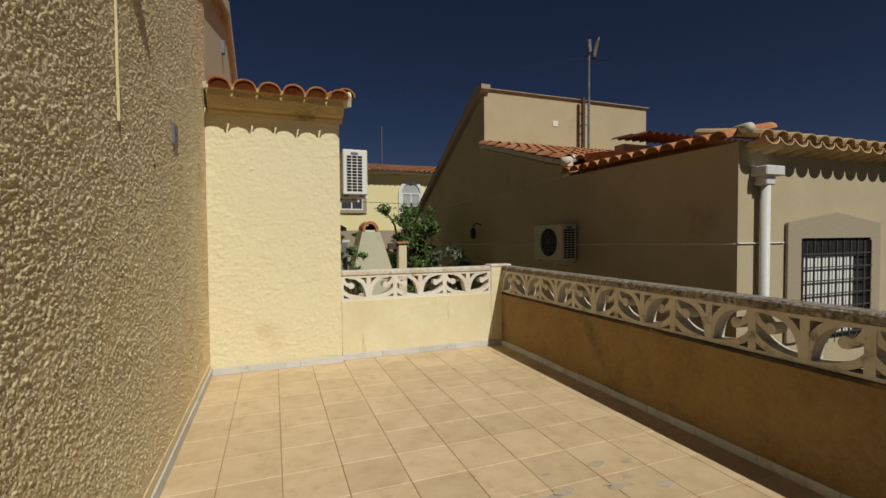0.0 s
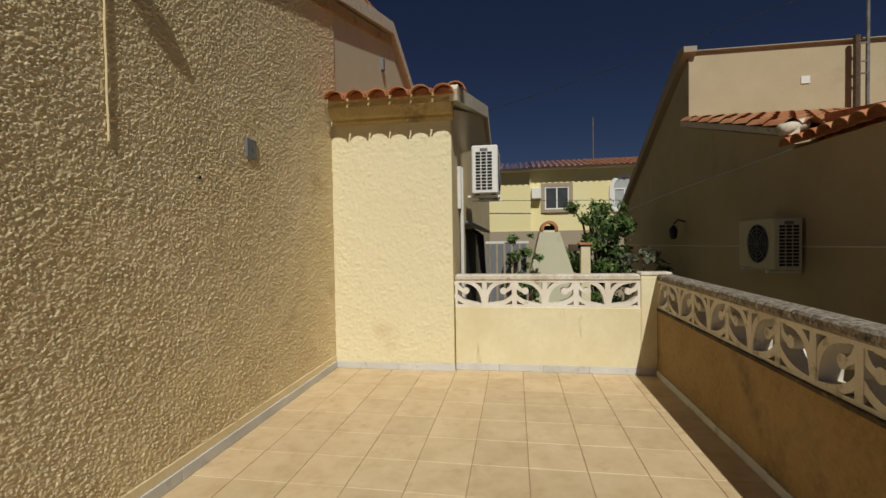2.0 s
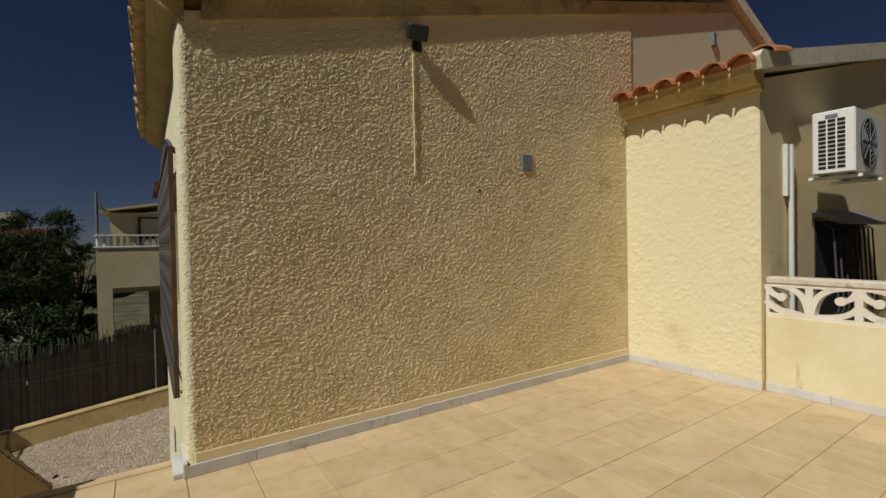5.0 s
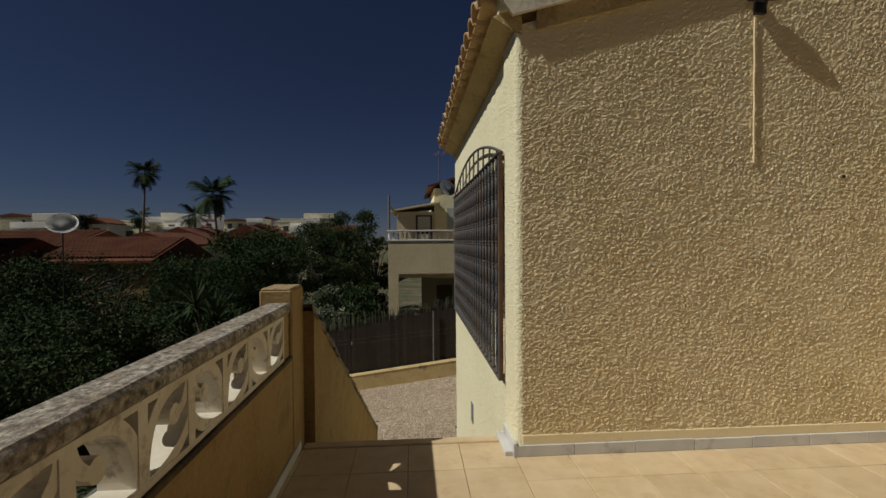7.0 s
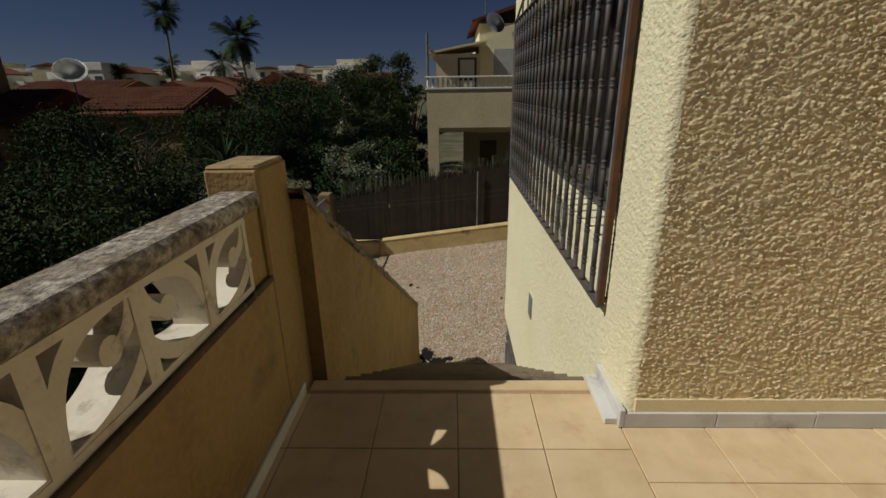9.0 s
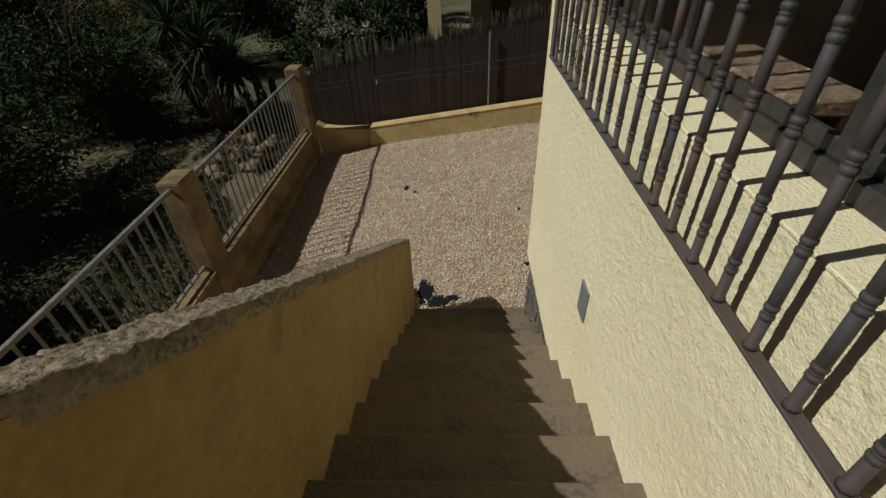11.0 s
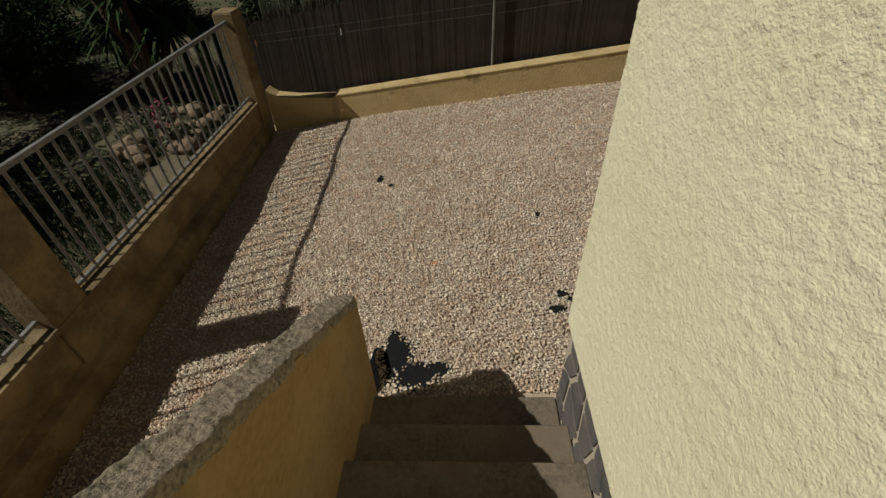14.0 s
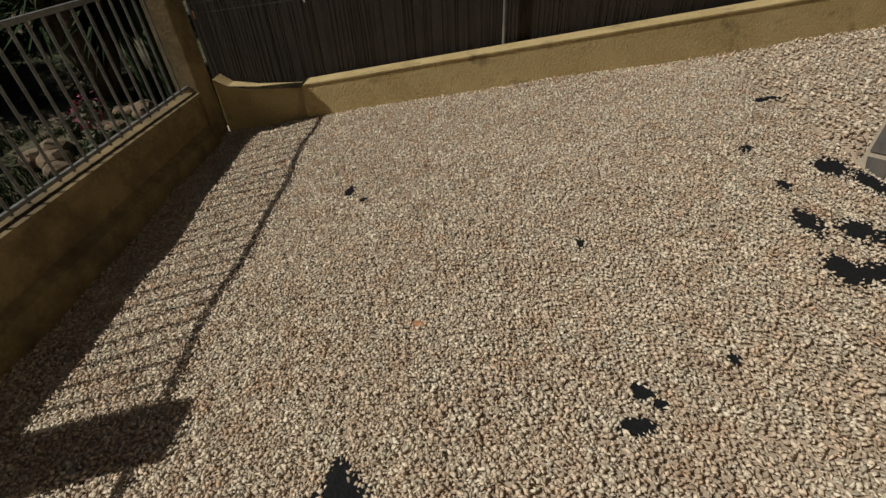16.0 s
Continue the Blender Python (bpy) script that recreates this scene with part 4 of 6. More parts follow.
air_conditioner("air_conditioner", 0.70, 1.01, 5.78, 6.62, 1.91, "white outdoor air conditioner on brackets at the block", 1)
single("condensate_pipe", tubed([(0.60, 5.6, 2.2), (0.60, 5.6, 1.0), (0.61, 5.6, -0.5)], 0.022, 8), PVC, "white plastic pipe running down the block wall", "pipe")
single("cable_duct", boxed(0.56, 0.60, 5.52, 5.58, 1.72, 2.2, 0.004), PVC, "short white cable duct beside the air conditioner", "duct")
sidewin = thing("side_window", (0.57, 6.9, 0.2), "dark window with bowed bars in the block wall", "window")
part("opening", boxed(0.555, 0.572, 6.3, 7.7, 0.2, 1.5, 0.002), HOLLOW, sidewin)
for i in range(9):
    y = 6.35 + 0.16 * i
    part("bar", tubed([(0.60, y, 1.5), (0.70, y, 1.42), (0.72, y, 1.0), (0.74, y, 0.6), (0.60, y, 0.25)], 0.01, 6), IRON, sidewin)
part("canopy", prismed([(0.57, 1.62), (0.80, 1.5), (0.80, 1.46), (0.57, 1.56)], "y", 6.2, 7.8), GREYBOX, sidewin)

# ---- neighbour's house to the east ----
NX, NY = 4.3, 3.28
nb = thing("neighbour_house", (6, 8, -3.28), "beige neighbour house with clay roofs and a tall raised wall", "house")
part("side_wall", boxed(NX, 12, NY, 6.05, -3.28, 2.32), NEIGHBOUR, nb)
bm = bmesh.new()
prism(bm, [(6.05, -3.28), (6.05, 2.45), (9.12, 3.30), (9.12, -3.28)], "x", NX + 0.002, 11.9)
part("middle_wall", bm, NEIGHBOUR, nb)
bm = bmesh.new()
prism(bm, [(9.12, -3.28), (9.12, 4.62), (14.0, 1.98), (14.0, -3.28)], "x", NX + 0.004, 8.95)
part("tall_wall", bm, NEIGHBOUR, nb)
bm = bmesh.new()
prism(bm, [(9.0, 4.60), (9.0, 4.70), (9.3, 4.74), (14.3, 2.0), (14.3, 1.86)], "x", NX - 0.12, NX + 0.1)
part("tall_verge", bm, SURROUND, nb)
part("tall_cap", boxed(NX - 0.1, 9.0, 9.06, 9.3, 4.62, 4.645, 0.008), SURROUND, nb)
corrugated("lean_roof", (NX - 0.15, 9.12, 3.42), (1, 0, 0), (0, -0.964, -0.267), 20, 8, 0.21, 0.4, 0.07, CLAY, nb)
part("lean_verge", prismed([(6.0, 2.47), (6.0, 2.55), (9.12, 3.42), (9.12, 3.33)], "x", NX - 0.14, NX + 0.03), MORTAR, nb)
part("hip_end", tubed([(NX - 0.16, 6.0, 2.53), (NX + 0.15, 6.12, 2.62)], [0.07, 0.065], 10), MORTAR, nb, "white mortar ridge end", True)
bm = bmesh.new()
prism(bm, [(NY - 0.02, 2.321), (NY - 0.02, 2.34), (6.05, 2.70), (6.05, 2.321)], "x", NX + 0.3, 12.0)
part("hip_core", bm, CLAY, nb)
for i in range(13):
    tile_piece(nb, TILE_CLAY, pose(NX - 0.17, NY + 0.1 + 0.212 * i, 2.345, 13, 0, -90))
    tile_piece(nb, TILE_CLAY, pose(NX + 0.2, NY + 0.1 + 0.212 * i, 2.425, 13, 0, -90))
for i in range(24):
    tile_piece(nb, TILE_PALE, pose(NX + 0.06 + 0.218 * i, NY - 0.24, 2.315, 14, random.uniform(-3, 3), 0))
    tile_piece(nb, TILE_PALE, pose(NX + 0.06 + 0.218 * i, NY + 0.1, 2.395, 14, random.uniform(-3, 3), 0))
    tile_piece(nb, TILE_PALE, pose(NX + 0.169 + 0.218 * i, NY - 0.22, 2.34, 14, 180, 0))
part("corner_cap", tubed([(NX - 0.14, NY - 0.2, 2.40), (NX + 0.5, NY + 0.4, 2.56)], [0.055, 0.045], 10), MORTAR, nb, "grey mortar hip cap", True)
bm = bmesh.new()
prism(bm, [(8.0, 2.3), (8.0, 3.40), (8.3, 3.40), (8.3, 2.3)], "x", 7.2, 18)
part("rear_wall", bm, SURROUND, nb)
corrugated("rear_roof", (7.1, 8.3, 3.53), (1, 0, 0), (0, -0.99, -0.1), 50, 2, 0.21, 0.5, 0.07, CLAYDARK, nb)
part("chimney", boxed(13.2, 13.6, 9, 9.4, 3.3, 3.95, 0.02), OCHRE, nb)
# front window of the neighbour
nw = part("front_window", boxed(5.24, 6.5, NY - 0.012, NY + 0.01, 0.2, 1.33), HOLLOW, nb)
bm = bmesh.new()
prism(bm, [(5.02, 0.2), (5.02, 1.5), (5.85, 1.62), (6.7, 1.5), (6.7, 0.2), (6.5, 0.2), (6.5, 1.33), (5.24, 1.33), (5.24, 0.2)], "y", NY - 0.04, NY - 0.013)
part("surround", bm, SURROUND, nw)
part("pale_blind", boxed(5.3, 6.2, NY - 0.03, NY - 0.014, 0.25, 1.12), WHITE, nw)
for i in range(10):
    part("window_bar", boxed(5.28 + 0.13 * i, 5.295 + 0.13 * i, NY - 0.07, NY - 0.055, 0.2, 1.3), IRON, nw)
for i in range(7):
    part("cross_bar", boxed(5.25, 6.49, NY - 0.068, NY - 0.057, 0.25 + 0.15 * i, 0.262 + 0.15 * i), IRON, nw)
pipe = thing("rain_pipe", (4.72, NY - 0.1, -3.2), "grey white rain pipe with a box hopper", "pipe")
part("pipe", tubed([(4.60, NY - 0.075, -3.2), (4.60, NY - 0.075, 1.9)], 0.045, 12), PVC, pipe, "", True)
bm = bmesh.new()
box(bm, 4.47, 4.75, NY - 0.17, NY, 1.97, 2.07, 0.01)
box(bm, 4.53, 4.67, NY - 0.13, NY, 1.88, 1.97, 0.01)
part("hopper", bm, PVC, pipe)
air_conditioner("neighbour_air_conditioner", 3.98, 4.26, 5.82, 6.6, 0.98, "dusty grey outdoor air conditioner on the neighbour wall", -1, SMOOTH)
lamp = thing("wall_lantern", (4.25, 9.3, 1.3), "small dark wall lantern on the shaded wall", "lantern")
part("arm", tubed([(4.3, 9.3, 1.62), (4.18, 9.3, 1.66), (4.1, 9.3, 1.58)], 0.015, 6), DARK, lamp)
part("cage", tubed([(4.1, 9.3, 1.30), (4.1, 9.3, 1.34), (4.1, 9.3, 1.48), (4.1, 9.3, 1.56)], [0.03, 0.06, 0.075, 0.02], 8), DARK, lamp)
single("wall_string", tubed([(NX - 0.012, NY + 0.02, 1.28), (NX - 0.012, 8.0, 1.2), (NX - 0.012, 13.4, 1.12)], 0.007, 5), WHITE, "thin white cable along the shaded wall", "cable")
single("front_string", tubed([(NX, NY - 0.012, 1.285), (5.0, NY - 0.012, 1.285)], 0.007, 5), WHITE, "thin white cable on the front wall", "cable")
single("sloping_cable", tubed([(NX - 0.015, 6.05, 2.33), (NX - 0.015, 9.5, 2.24), (NX - 0.015, 13.8, 2.06)], 0.01, 5), PVC, "thin pale cable rising along the shaded wall", "cable")
plate = single("wall_plate", boxed(6.1, 6.24, 9.105, 9.118, 3.95, 4.08, 0.004), WHITE, "small white plate on the raised wall", "plate")
aerial = thing("roof_aerial", (7.0, 8.9, 3.4), "grey roof aerial mast with a small dish", "aerial")
part("mast", tubed([(7.0, 8.95, 3.2), (7.0, 8.95, 5.75)], 0.028, 8), GALV, aerial)
part("pole", tubed([(6.86, 8.98, 3.2), (6.86, 8.98, 4.65)], 0.05, 8), BARK, aerial)
for z in (4.2, 4.5, 4.0):
    part("clamp", boxed(6.85, 7.03, 8.94, 8.96, z, z + 0.025), GALV, aerial)
bm = bmesh.new()
ring0 = []
for q, (r, d) in enumerate(((0.01, 0.06), (0.12, 0.045), (0.22, 0.0))):
    ring = [bm.verts.new((r * math.cos(a), d, r * 1.25 * math.sin(a))) for a in np.linspace(0, 2 * math.pi, 17)[:-1]]
    if ring0:
        for k in range(16):
            bm.faces.new((ring0[k], ring0[(k + 1) % 16], ring[(k + 1) % 16], ring[k]))
    ring0 = ring
bmesh.ops.solidify(bm, geom=bm.faces[:], thickness=0.01)
bmesh.ops.transform(bm, matrix=pose(7.2, 8.9, 5.85, 10, 0, 60), verts=bm.verts)
part("dish", bm, WHITE, aerial, "", True)
part("dish_arm", tubed([(7.0, 8.95, 5.6), (7.4, 8.8, 5.55), (7.45, 8.75, 5.62)], 0.02, 6), DARK, aerial)
part("horn", tubed([(6.98, 8.9, 5.72), (6.96, 8.9, 6.0)], 0.05, 8), GALV, aerial)
single("sky_cable", tubed([(7.0, 8.95, 5.65)] + [(7.0 - 13 * k / 8, 8.95 + 10 * k / 8, 5.65 - 0.35 * math.sin(math.pi * k / 8) - 0.25 * k / 8) for k in range(1, 9)], 0.008, 4), DARK, "thin black cable hung across the sky", "cable")

# ---- yard and house to the north ----
FY = 18.0
far = thing("lemon_house", (2, FY, -3.28), "lemon yellow house with red clay roof", "house")
part("wall", boxed(1.78, 14, FY, FY + 6, -3.28, 3.95), LEMON, far)
part("wing_wall", boxed(-9, 1.8, FY - 0.6, FY + 5.5, -3.28, 3.82), LEMON, far)
part("eave", boxed(1.7, 14.2, FY - 0.3, FY + 0.1, 3.92, 4.03, 0.02), WHITEWALL, far)
part("wing_eave", boxed(-9.1, 1.75, FY - 0.9, FY - 0.5, 3.8, 3.9, 0.02), WHITEWALL, far)
corrugated("tiles", (1.7, FY + 2.4, 4.62), (1, 0, 0), (0, -0.973, -0.23), 58, 7, 0.215, 0.42, 0.07, CLAY, far)
corrugated("wing_tiles", (-9.1, FY + 1.8, 4.5), (1, 0, 0), (0, -0.973, -0.23), 51, 7, 0.215, 0.42, 0.07, CLAY, far)


def far_window(parent, x0, x1, z0, z1, y, arch=False, frame_mat=None):
    w = part("window", boxed(x0, x1, y - 0.02, y + 0.02, z0, z1), GREYPANE if arch else DARKPANE, parent)
    bm = bmesh.new()
    box(bm, x0 - 0.14, x0, y - 0.06, y + 0.01, z0 - 0.12, z1)
    box(bm, x1, x1 + 0.14, y - 0.06, y + 0.01, z0 - 0.12, z1)
    box(bm, x0, x1, y - 0.08, y + 0.01, z0 - 0.12, z0)
    if not arch:
        box(bm, x0 - 0.14, x1 + 0.14, y - 0.06, y + 0.01, z1, z1 + 0.14)
    else:
        r = (x1 - x0) / 2
        band(bm, [((x0 + x1) / 2 + (r + 0.07) * math.cos(a), z1 + (r + 0.07) * math.sin(a)) for a in np.linspace(0, math.pi, 13)], 0.14, y - 0.06, y + 0.01)
    part("frame", bm, frame_mat or SURROUND, w)
    bm = bmesh.new()
    box(bm, x0, x1, y - 0.045, y - 0.021, z0, z0 + 0.05)
    box(bm, x0, x1, y - 0.045, y - 0.021, z1 - 0.05, z1)
    box(bm, x0, x0 + 0.05, y - 0.045, y - 0.021, z0 + 0.05, z1 - 0.05)
    box(bm, x1 - 0.05, x1, y - 0.045, y - 0.021, z0 + 0.05, z1 - 0.05)
    box(bm, (x0 + x1) / 2 - 0.025, (x0 + x1) / 2 + 0.025, y - 0.045, y - 0.021, z0 + 0.05, z1 - 0.05)
    part("sash", bm, WHITE, w)
    if arch:
        r = (x1 - x0) / 2
        pts = [((x0 + x1) / 2 + r * math.cos(a), z1 + r * math.sin(a)) for a in np.linspace(0, math.pi, 13)]
        part("fanlight", prismed(pts, "y", y - 0.02, y + 0.02), GREYPANE, w)
    return w


far_window(far, 2.35, 3.25, 2.42, 3.28, FY, frame_mat=SURROUND)
far_window(far, 4.85, 5.65, 2.4, 3.15, FY, True, WHITE)
far_window(far, -1.4, -0.5, 2.3, 3.2, FY - 0.6)
far_window(far, 7.5, 8.4, 2.3, 3.2, FY)
part("outdoor_unit", boxed(1.85, 2.2, FY - 0.32, FY, 2.82, 3.24, 0.02), WHITE, far, "boxed air conditioner")
part("plinth_band", boxed(-9, 14, FY - 0.64, FY - 0.605, -3.2, 1.6), SURROUND, far)
single("street_cable", tubed([(-8, 17.0, 3.0), (0, 17.0, 2.75), (6, 17.0, 2.6), (14, 17.0, 2.8)], 0.012, 4), DARK, "sagging black cable across the far facade", "cable")
mast = single("far_aerial", tubed([(4.4, 19.5, 4.3), (4.4, 19.5, 6.2)], 0.018, 6), GALV, "thin aerial mast on the far roof", "aerial")

fence = thing("green_fence", (0.3, 10.4, -3.2), "grey green slatted fence panel in the yard", "fence")
part("rail", boxed(-1.5, 1.5, 10.38, 10.42, 1.25, 1.3), PVC, fence)
part("low_rail", boxed(-1.5, 1.5, 10.38, 10.42, -3.2, -3.1), PVC, fence)
for i in range(18):
    part("slat", boxed(-1.48 + 0.165 * i, -1.36 + 0.165 * i, 10.36, 10.38, -3.2, 1.24, 0.004), GREYBOX, fence)
bbq = thing("barbecue_chimney", (1.95, 10.2, -3.2), "rendered garden barbecue with a tapering chimney", "barbecue")
bm = bmesh.new()
prism(bm, [(1.45, -3.2), (1.5, 0.55), (1.72, 1.48), (2.12, 1.48), (2.42, 0.55), (2.45, -3.2)], "y", 10.0, 10.7)
part("chimney_body", bm, SMOOTH, bbq)
part("shelf", boxed(1.4, 2.5, 9.95, 10.72, 0.45, 0.55, 0.02), MORTAR, bbq)
bm = bmesh.new()
band(bm, [(1.92 + 0.15 * math.cos(a), 1.52 + 0.17 * math.sin(a)) for a in np.linspace(0, math.pi, 13)], 0.06, 10.05, 10.6)
part("cowl", bm, CLAY, bbq)
part("flue", boxed(1.80, 2.04, 10.2, 10.5, 1.52, 1.62), HOLLOW, bbq)
part("cowl_slab", boxed(1.74, 2.1, 10.1, 10.55, 1.48, 1.52), MORTAR, bbq)
col = thing("yard_column", (2.62, 10.0, -3.2), "square rendered column with a clay cap", "column")
part("shaft", boxed(2.53, 2.72, 9.92, 10.1, -3.2, 1.2, 0.01), PALE, col)
part("cap", boxed(2.49, 2.76, 9.88, 10.14, 1.2, 1.25, 0.01), CLAY, col)
part("beam", boxed(2.3, 2.53, 9.95, 10.06, 1.08, 1.22, 0.01), BARK, col)
tree("orange_tree", (3.1, 10.9, -3.2), 5.3, 0.8, 6500, 0.06, LEAFBRIGHT, "bushy green orange tree in the yard", 21, 0.1, 80, 0.5)
tree("citrus_bush", (1.35, 9.8, -3.2), 4.7, 0.35, 1600, 0.06, LEAFBRIGHT, "slim green shrub beside the barbecue", 22, 0.05, 34, 0.5, "shrub")
tree("yard_shrub", (3.6, 9.5, -3.2), 4.3, 0.5, 1500, 0.06, LEAFGREY, "grey green shrub by the shaded wall", 23, 0.06, 34, 0.5, "shrub")

# ---- heather fence on the west boundary ----
def fence_top(y):
    return -1.15 + 0.188 * (y + 2.6)


screen = thing("heather_fence", (-10.75, 1.0, -3.2), "dark brown heather screen with a ragged top on metal posts", "fence")
r = np.random.RandomState(3)
ys = np.concatenate([np.arange(-3.1, 9.0, 0.022) + r.uniform(-.008, .008, len(np.arange(-3.1, 9.0, 0.022))) for _ in range(2)])
n = len(ys)
xs = -10.668 + r.uniform(-.006, .006, n)
bot = np.full(n, -3.2)
top = fence_top(ys) + r.uniform(-.05, .03, n) - np.where(ys < -1.2, 0.12 * r.rand(n), 0)
w = 0.009 + 0.008 * r.rand(n)
lean = r.normal(0, 0.02, n)
V = np.stack([np.stack([xs, ys - w, bot], -1), np.stack([xs + 0.007, ys, bot], -1), np.stack([xs, ys + w, bot], -1),
              np.stack([xs, ys - w * 0.6 + lean, top], -1), np.stack([xs + 0.006, ys + lean, top + 0.02], -1), np.stack([xs, ys + w * 0.6 + lean, top], -1)], 1).reshape(-1, 3)
b0 = np.arange(n)[:, None] * 6
F = np.concatenate([b0 + np.array([[0, 1, 4, 3]]), b0 + np.array([[1, 2, 5, 4]])])
put_under(tagged(raw_mesh("heather", V, F, HEATHER), kind="stuff"), screen)
part("backing", prismed([(-3.15, -3.2), (-3.15, fence_top(-3.15) - 0.16), (9.0, fence_top(9) - 0.06), (9.0, -3.2)], "x", -10.675, -10.66), HEATHER, screen)
for y in (0.70, 3.6, 6.5):
    part("post", tubed([(-10.6, y, -2.5), (-10.6, y, fence_top(y) - 0.1)], 0.02, 8), GALV, screen, "grey metal fence post")
# pale reeds along the top of the southern stretch
nr = 240
yr = r.uniform(-2.9, 2.2, nr)
hr = fence_top(yr) + r.uniform(0.02, 0.34, nr) * np.where(yr < -1.4, 1.0, 0.7)
xr = -10.80 + r.uniform(-.02, .02, nr)
wr = 0.009
lr = r.normal(0, 0.02, nr)
V = np.stack([np.stack([xr, yr - wr, fence_top(yr) - 0.5], -1), np.stack([xr, yr + wr, fence_top(yr) - 0.5], -1), np.stack([xr, yr + wr * .6 + lr, hr], -1), np.stack([xr, yr - wr * .6 + lr, hr], -1)], 1).reshape(-1, 3)
put_under(raw_mesh("reeds", V, np.arange(nr * 4).reshape(-1, 4), LEAFGREY), screen)
for k, (za, zb) in enumerate(((-1.42, -0.62), (-1.52, -0.78))):
    line = thing("washing_line", (-10.2, -3.0, za), "thin plastic washing line with a few pegs", "washing line", "washing lines")
    part("line", tubed([(-10.1, -2.99, za), (-10.28, 1.0, (za + zb) / 2 - 0.06), (-10.3, 4.6, zb)], 0.0016, 4), GALV, line)
    if k:
        for j, y in enumerate((-2.85, -1.55)):
            z = za + (zb - za) * (y + 2.99) / 7.6
            part("peg", boxed(-10.20, -10.18, y - 0.006, y + 0.006, z - 0.07, z + 0.02, 0.002), CLAY if j == 0 else WHITE, line)

# ---- house with the balcony beyond the fence ----
BXF = -18.0
bal = thing("balcony_house", (-21, 3, -3.28), "ochre house with a balcony over a dark porch", "house")
part("balcony_front", boxed(BXF - 0.25, BXF, -0.95, 6, -0.12, 1.35), BALCONY, bal)
part("balcony_floor", boxed(BXF - 4, BXF - 0.25, -0.95, 6, -0.32, -0.12), BALCONY, bal)
part("balcony_side", boxed(BXF - 4, BXF - 0.25, -0.95, -0.75, -0.12, 1.35), BALCONY, bal)
part("porch_pier", boxed(BXF - 0.45, BXF, -0.95, -0.5, -3.28, -0.12), BALCONY, bal)
part("porch_pier", boxed(BXF - 0.45, BXF, 5.0, 6.0, -3.28, -0.12), BALCONY, bal)
part("porch_back", boxed(BXF - 3.8, BXF - 3.5, 0.6, 6.0, -3.28, -0.32), SURROUND, bal)
part("porch_door", boxed(BXF - 3.5, BXF - 3.45, 1.4, 2.2, -3.0, -1.0, 0.01), BARK, bal)
part("balustrade_cap", boxed(BXF - 0.3, BXF + 0.05, -1.0, 6, 1.78, 1.84, 0.01), WHITEWALL, bal)
part("balustrade_foot", boxed(BXF - 0.28, BXF + 0.03, -1.0, 6, 1.35, 1.42, 0.01), WHITEWALL, bal)
for i in range(34):
    y = -0.9 + 0.2 * i
    part("baluster", tubed([(BXF - 0.12, y, 1.42), (BXF - 0.12, y, 1.55), (BXF - 0.12, y, 1.78)], [0.035, 0.06, 0.03], 6), WHITEWALL, bal)
part("corner_post", tubed([(BXF - 0.1, -0.9, 1.8), (BXF - 0.1, -0.9, 3.4)], 0.05, 8), GALV, bal)
part("upper_wall", boxed(BXF - 9, BXF - 2.6, 1.25, 8, -0.55, 4.0), CREAM, bal)
part("upper_side", boxed(BXF - 5.5, BXF - 1.6, -0.6, 1.25, 1.0, 2.75), BALCONY, bal)
door = part("upper_door", boxed(BXF - 1.6, BXF - 1.56, 0.3, 1.1, 0.9, 2.6, 0.01), BARK, bal)
for z0 in (0.98, 1.80):
    part("door_panel", boxed(BXF - 1.56, BXF - 1.55, 0.4, 1.0, z0, z0 + 0.72, 0.004), SMOOTH, door)
part("upper_roof", prismed([(-0.9, 2.75), (-0.9, 2.83), (1.5, 3.25), (1.5, 3.17)], "x", BXF - 6, BXF - 1.3), BALCONY, bal)
part("top_roof", prismed([(0.9, 4.05), (0.95, 4.15), (5, 5.4), (5, 5.2)], "x", BXF - 9.3, BXF - 2.5), CLAYDARK, bal)
part("upper_window", boxed(BXF - 2.62, BXF - 2.57, 1.9, 2.8, 1.9, 3.0), GREYPANE, bal)
part("awning_beam", boxed(BXF - 5, BXF - 1.0, -0.9, -0.8, 2.9, 2.98), GREYBOX, bal)
bm = bmesh.new()
ring0 = []
for q, (rr, d) in enumerate(((0.01, 0.12), (0.25, 0.09), (0.45, 0.0))):
    ring = [bm.verts.new((d, rr * math.cos(a), rr * math.sin(a))) for a in np.linspace(0, 2 * math.pi, 21)[:-1]]
    if ring0:
        for k in range(20):
            bm.faces.new((ring0[k], ring0[(k + 1) % 20], ring[(k + 1) % 20], ring[k]))
    ring0 = ring
bmesh.ops.solidify(bm, geom=bm.faces[:], thickness=0.015)
bmesh.ops.transform(bm, matrix=pose(BXF - 2.2, 1.9, 4.0, 0, -25, 30), verts=bm.verts)
part("satellite_dish", bm, GREYBOX, bal, "grey satellite dish", True)
part("roof_aerial", tubed([(BXF - 4, 1.6, 4.2), (BXF - 4, 1.6, 6.2)], 0.025, 6), GALV, bal)
bm = bmesh.new()
for k in range(7):
    box(bm, BXF - 4.5, BXF - 3.5, 1.59 - 0.0 + 0.1 * (k - 3), 1.6 + 0.1 * (k - 3), 6.0, 6.015)
part("aerial_rods", bm, CLAY, bal)

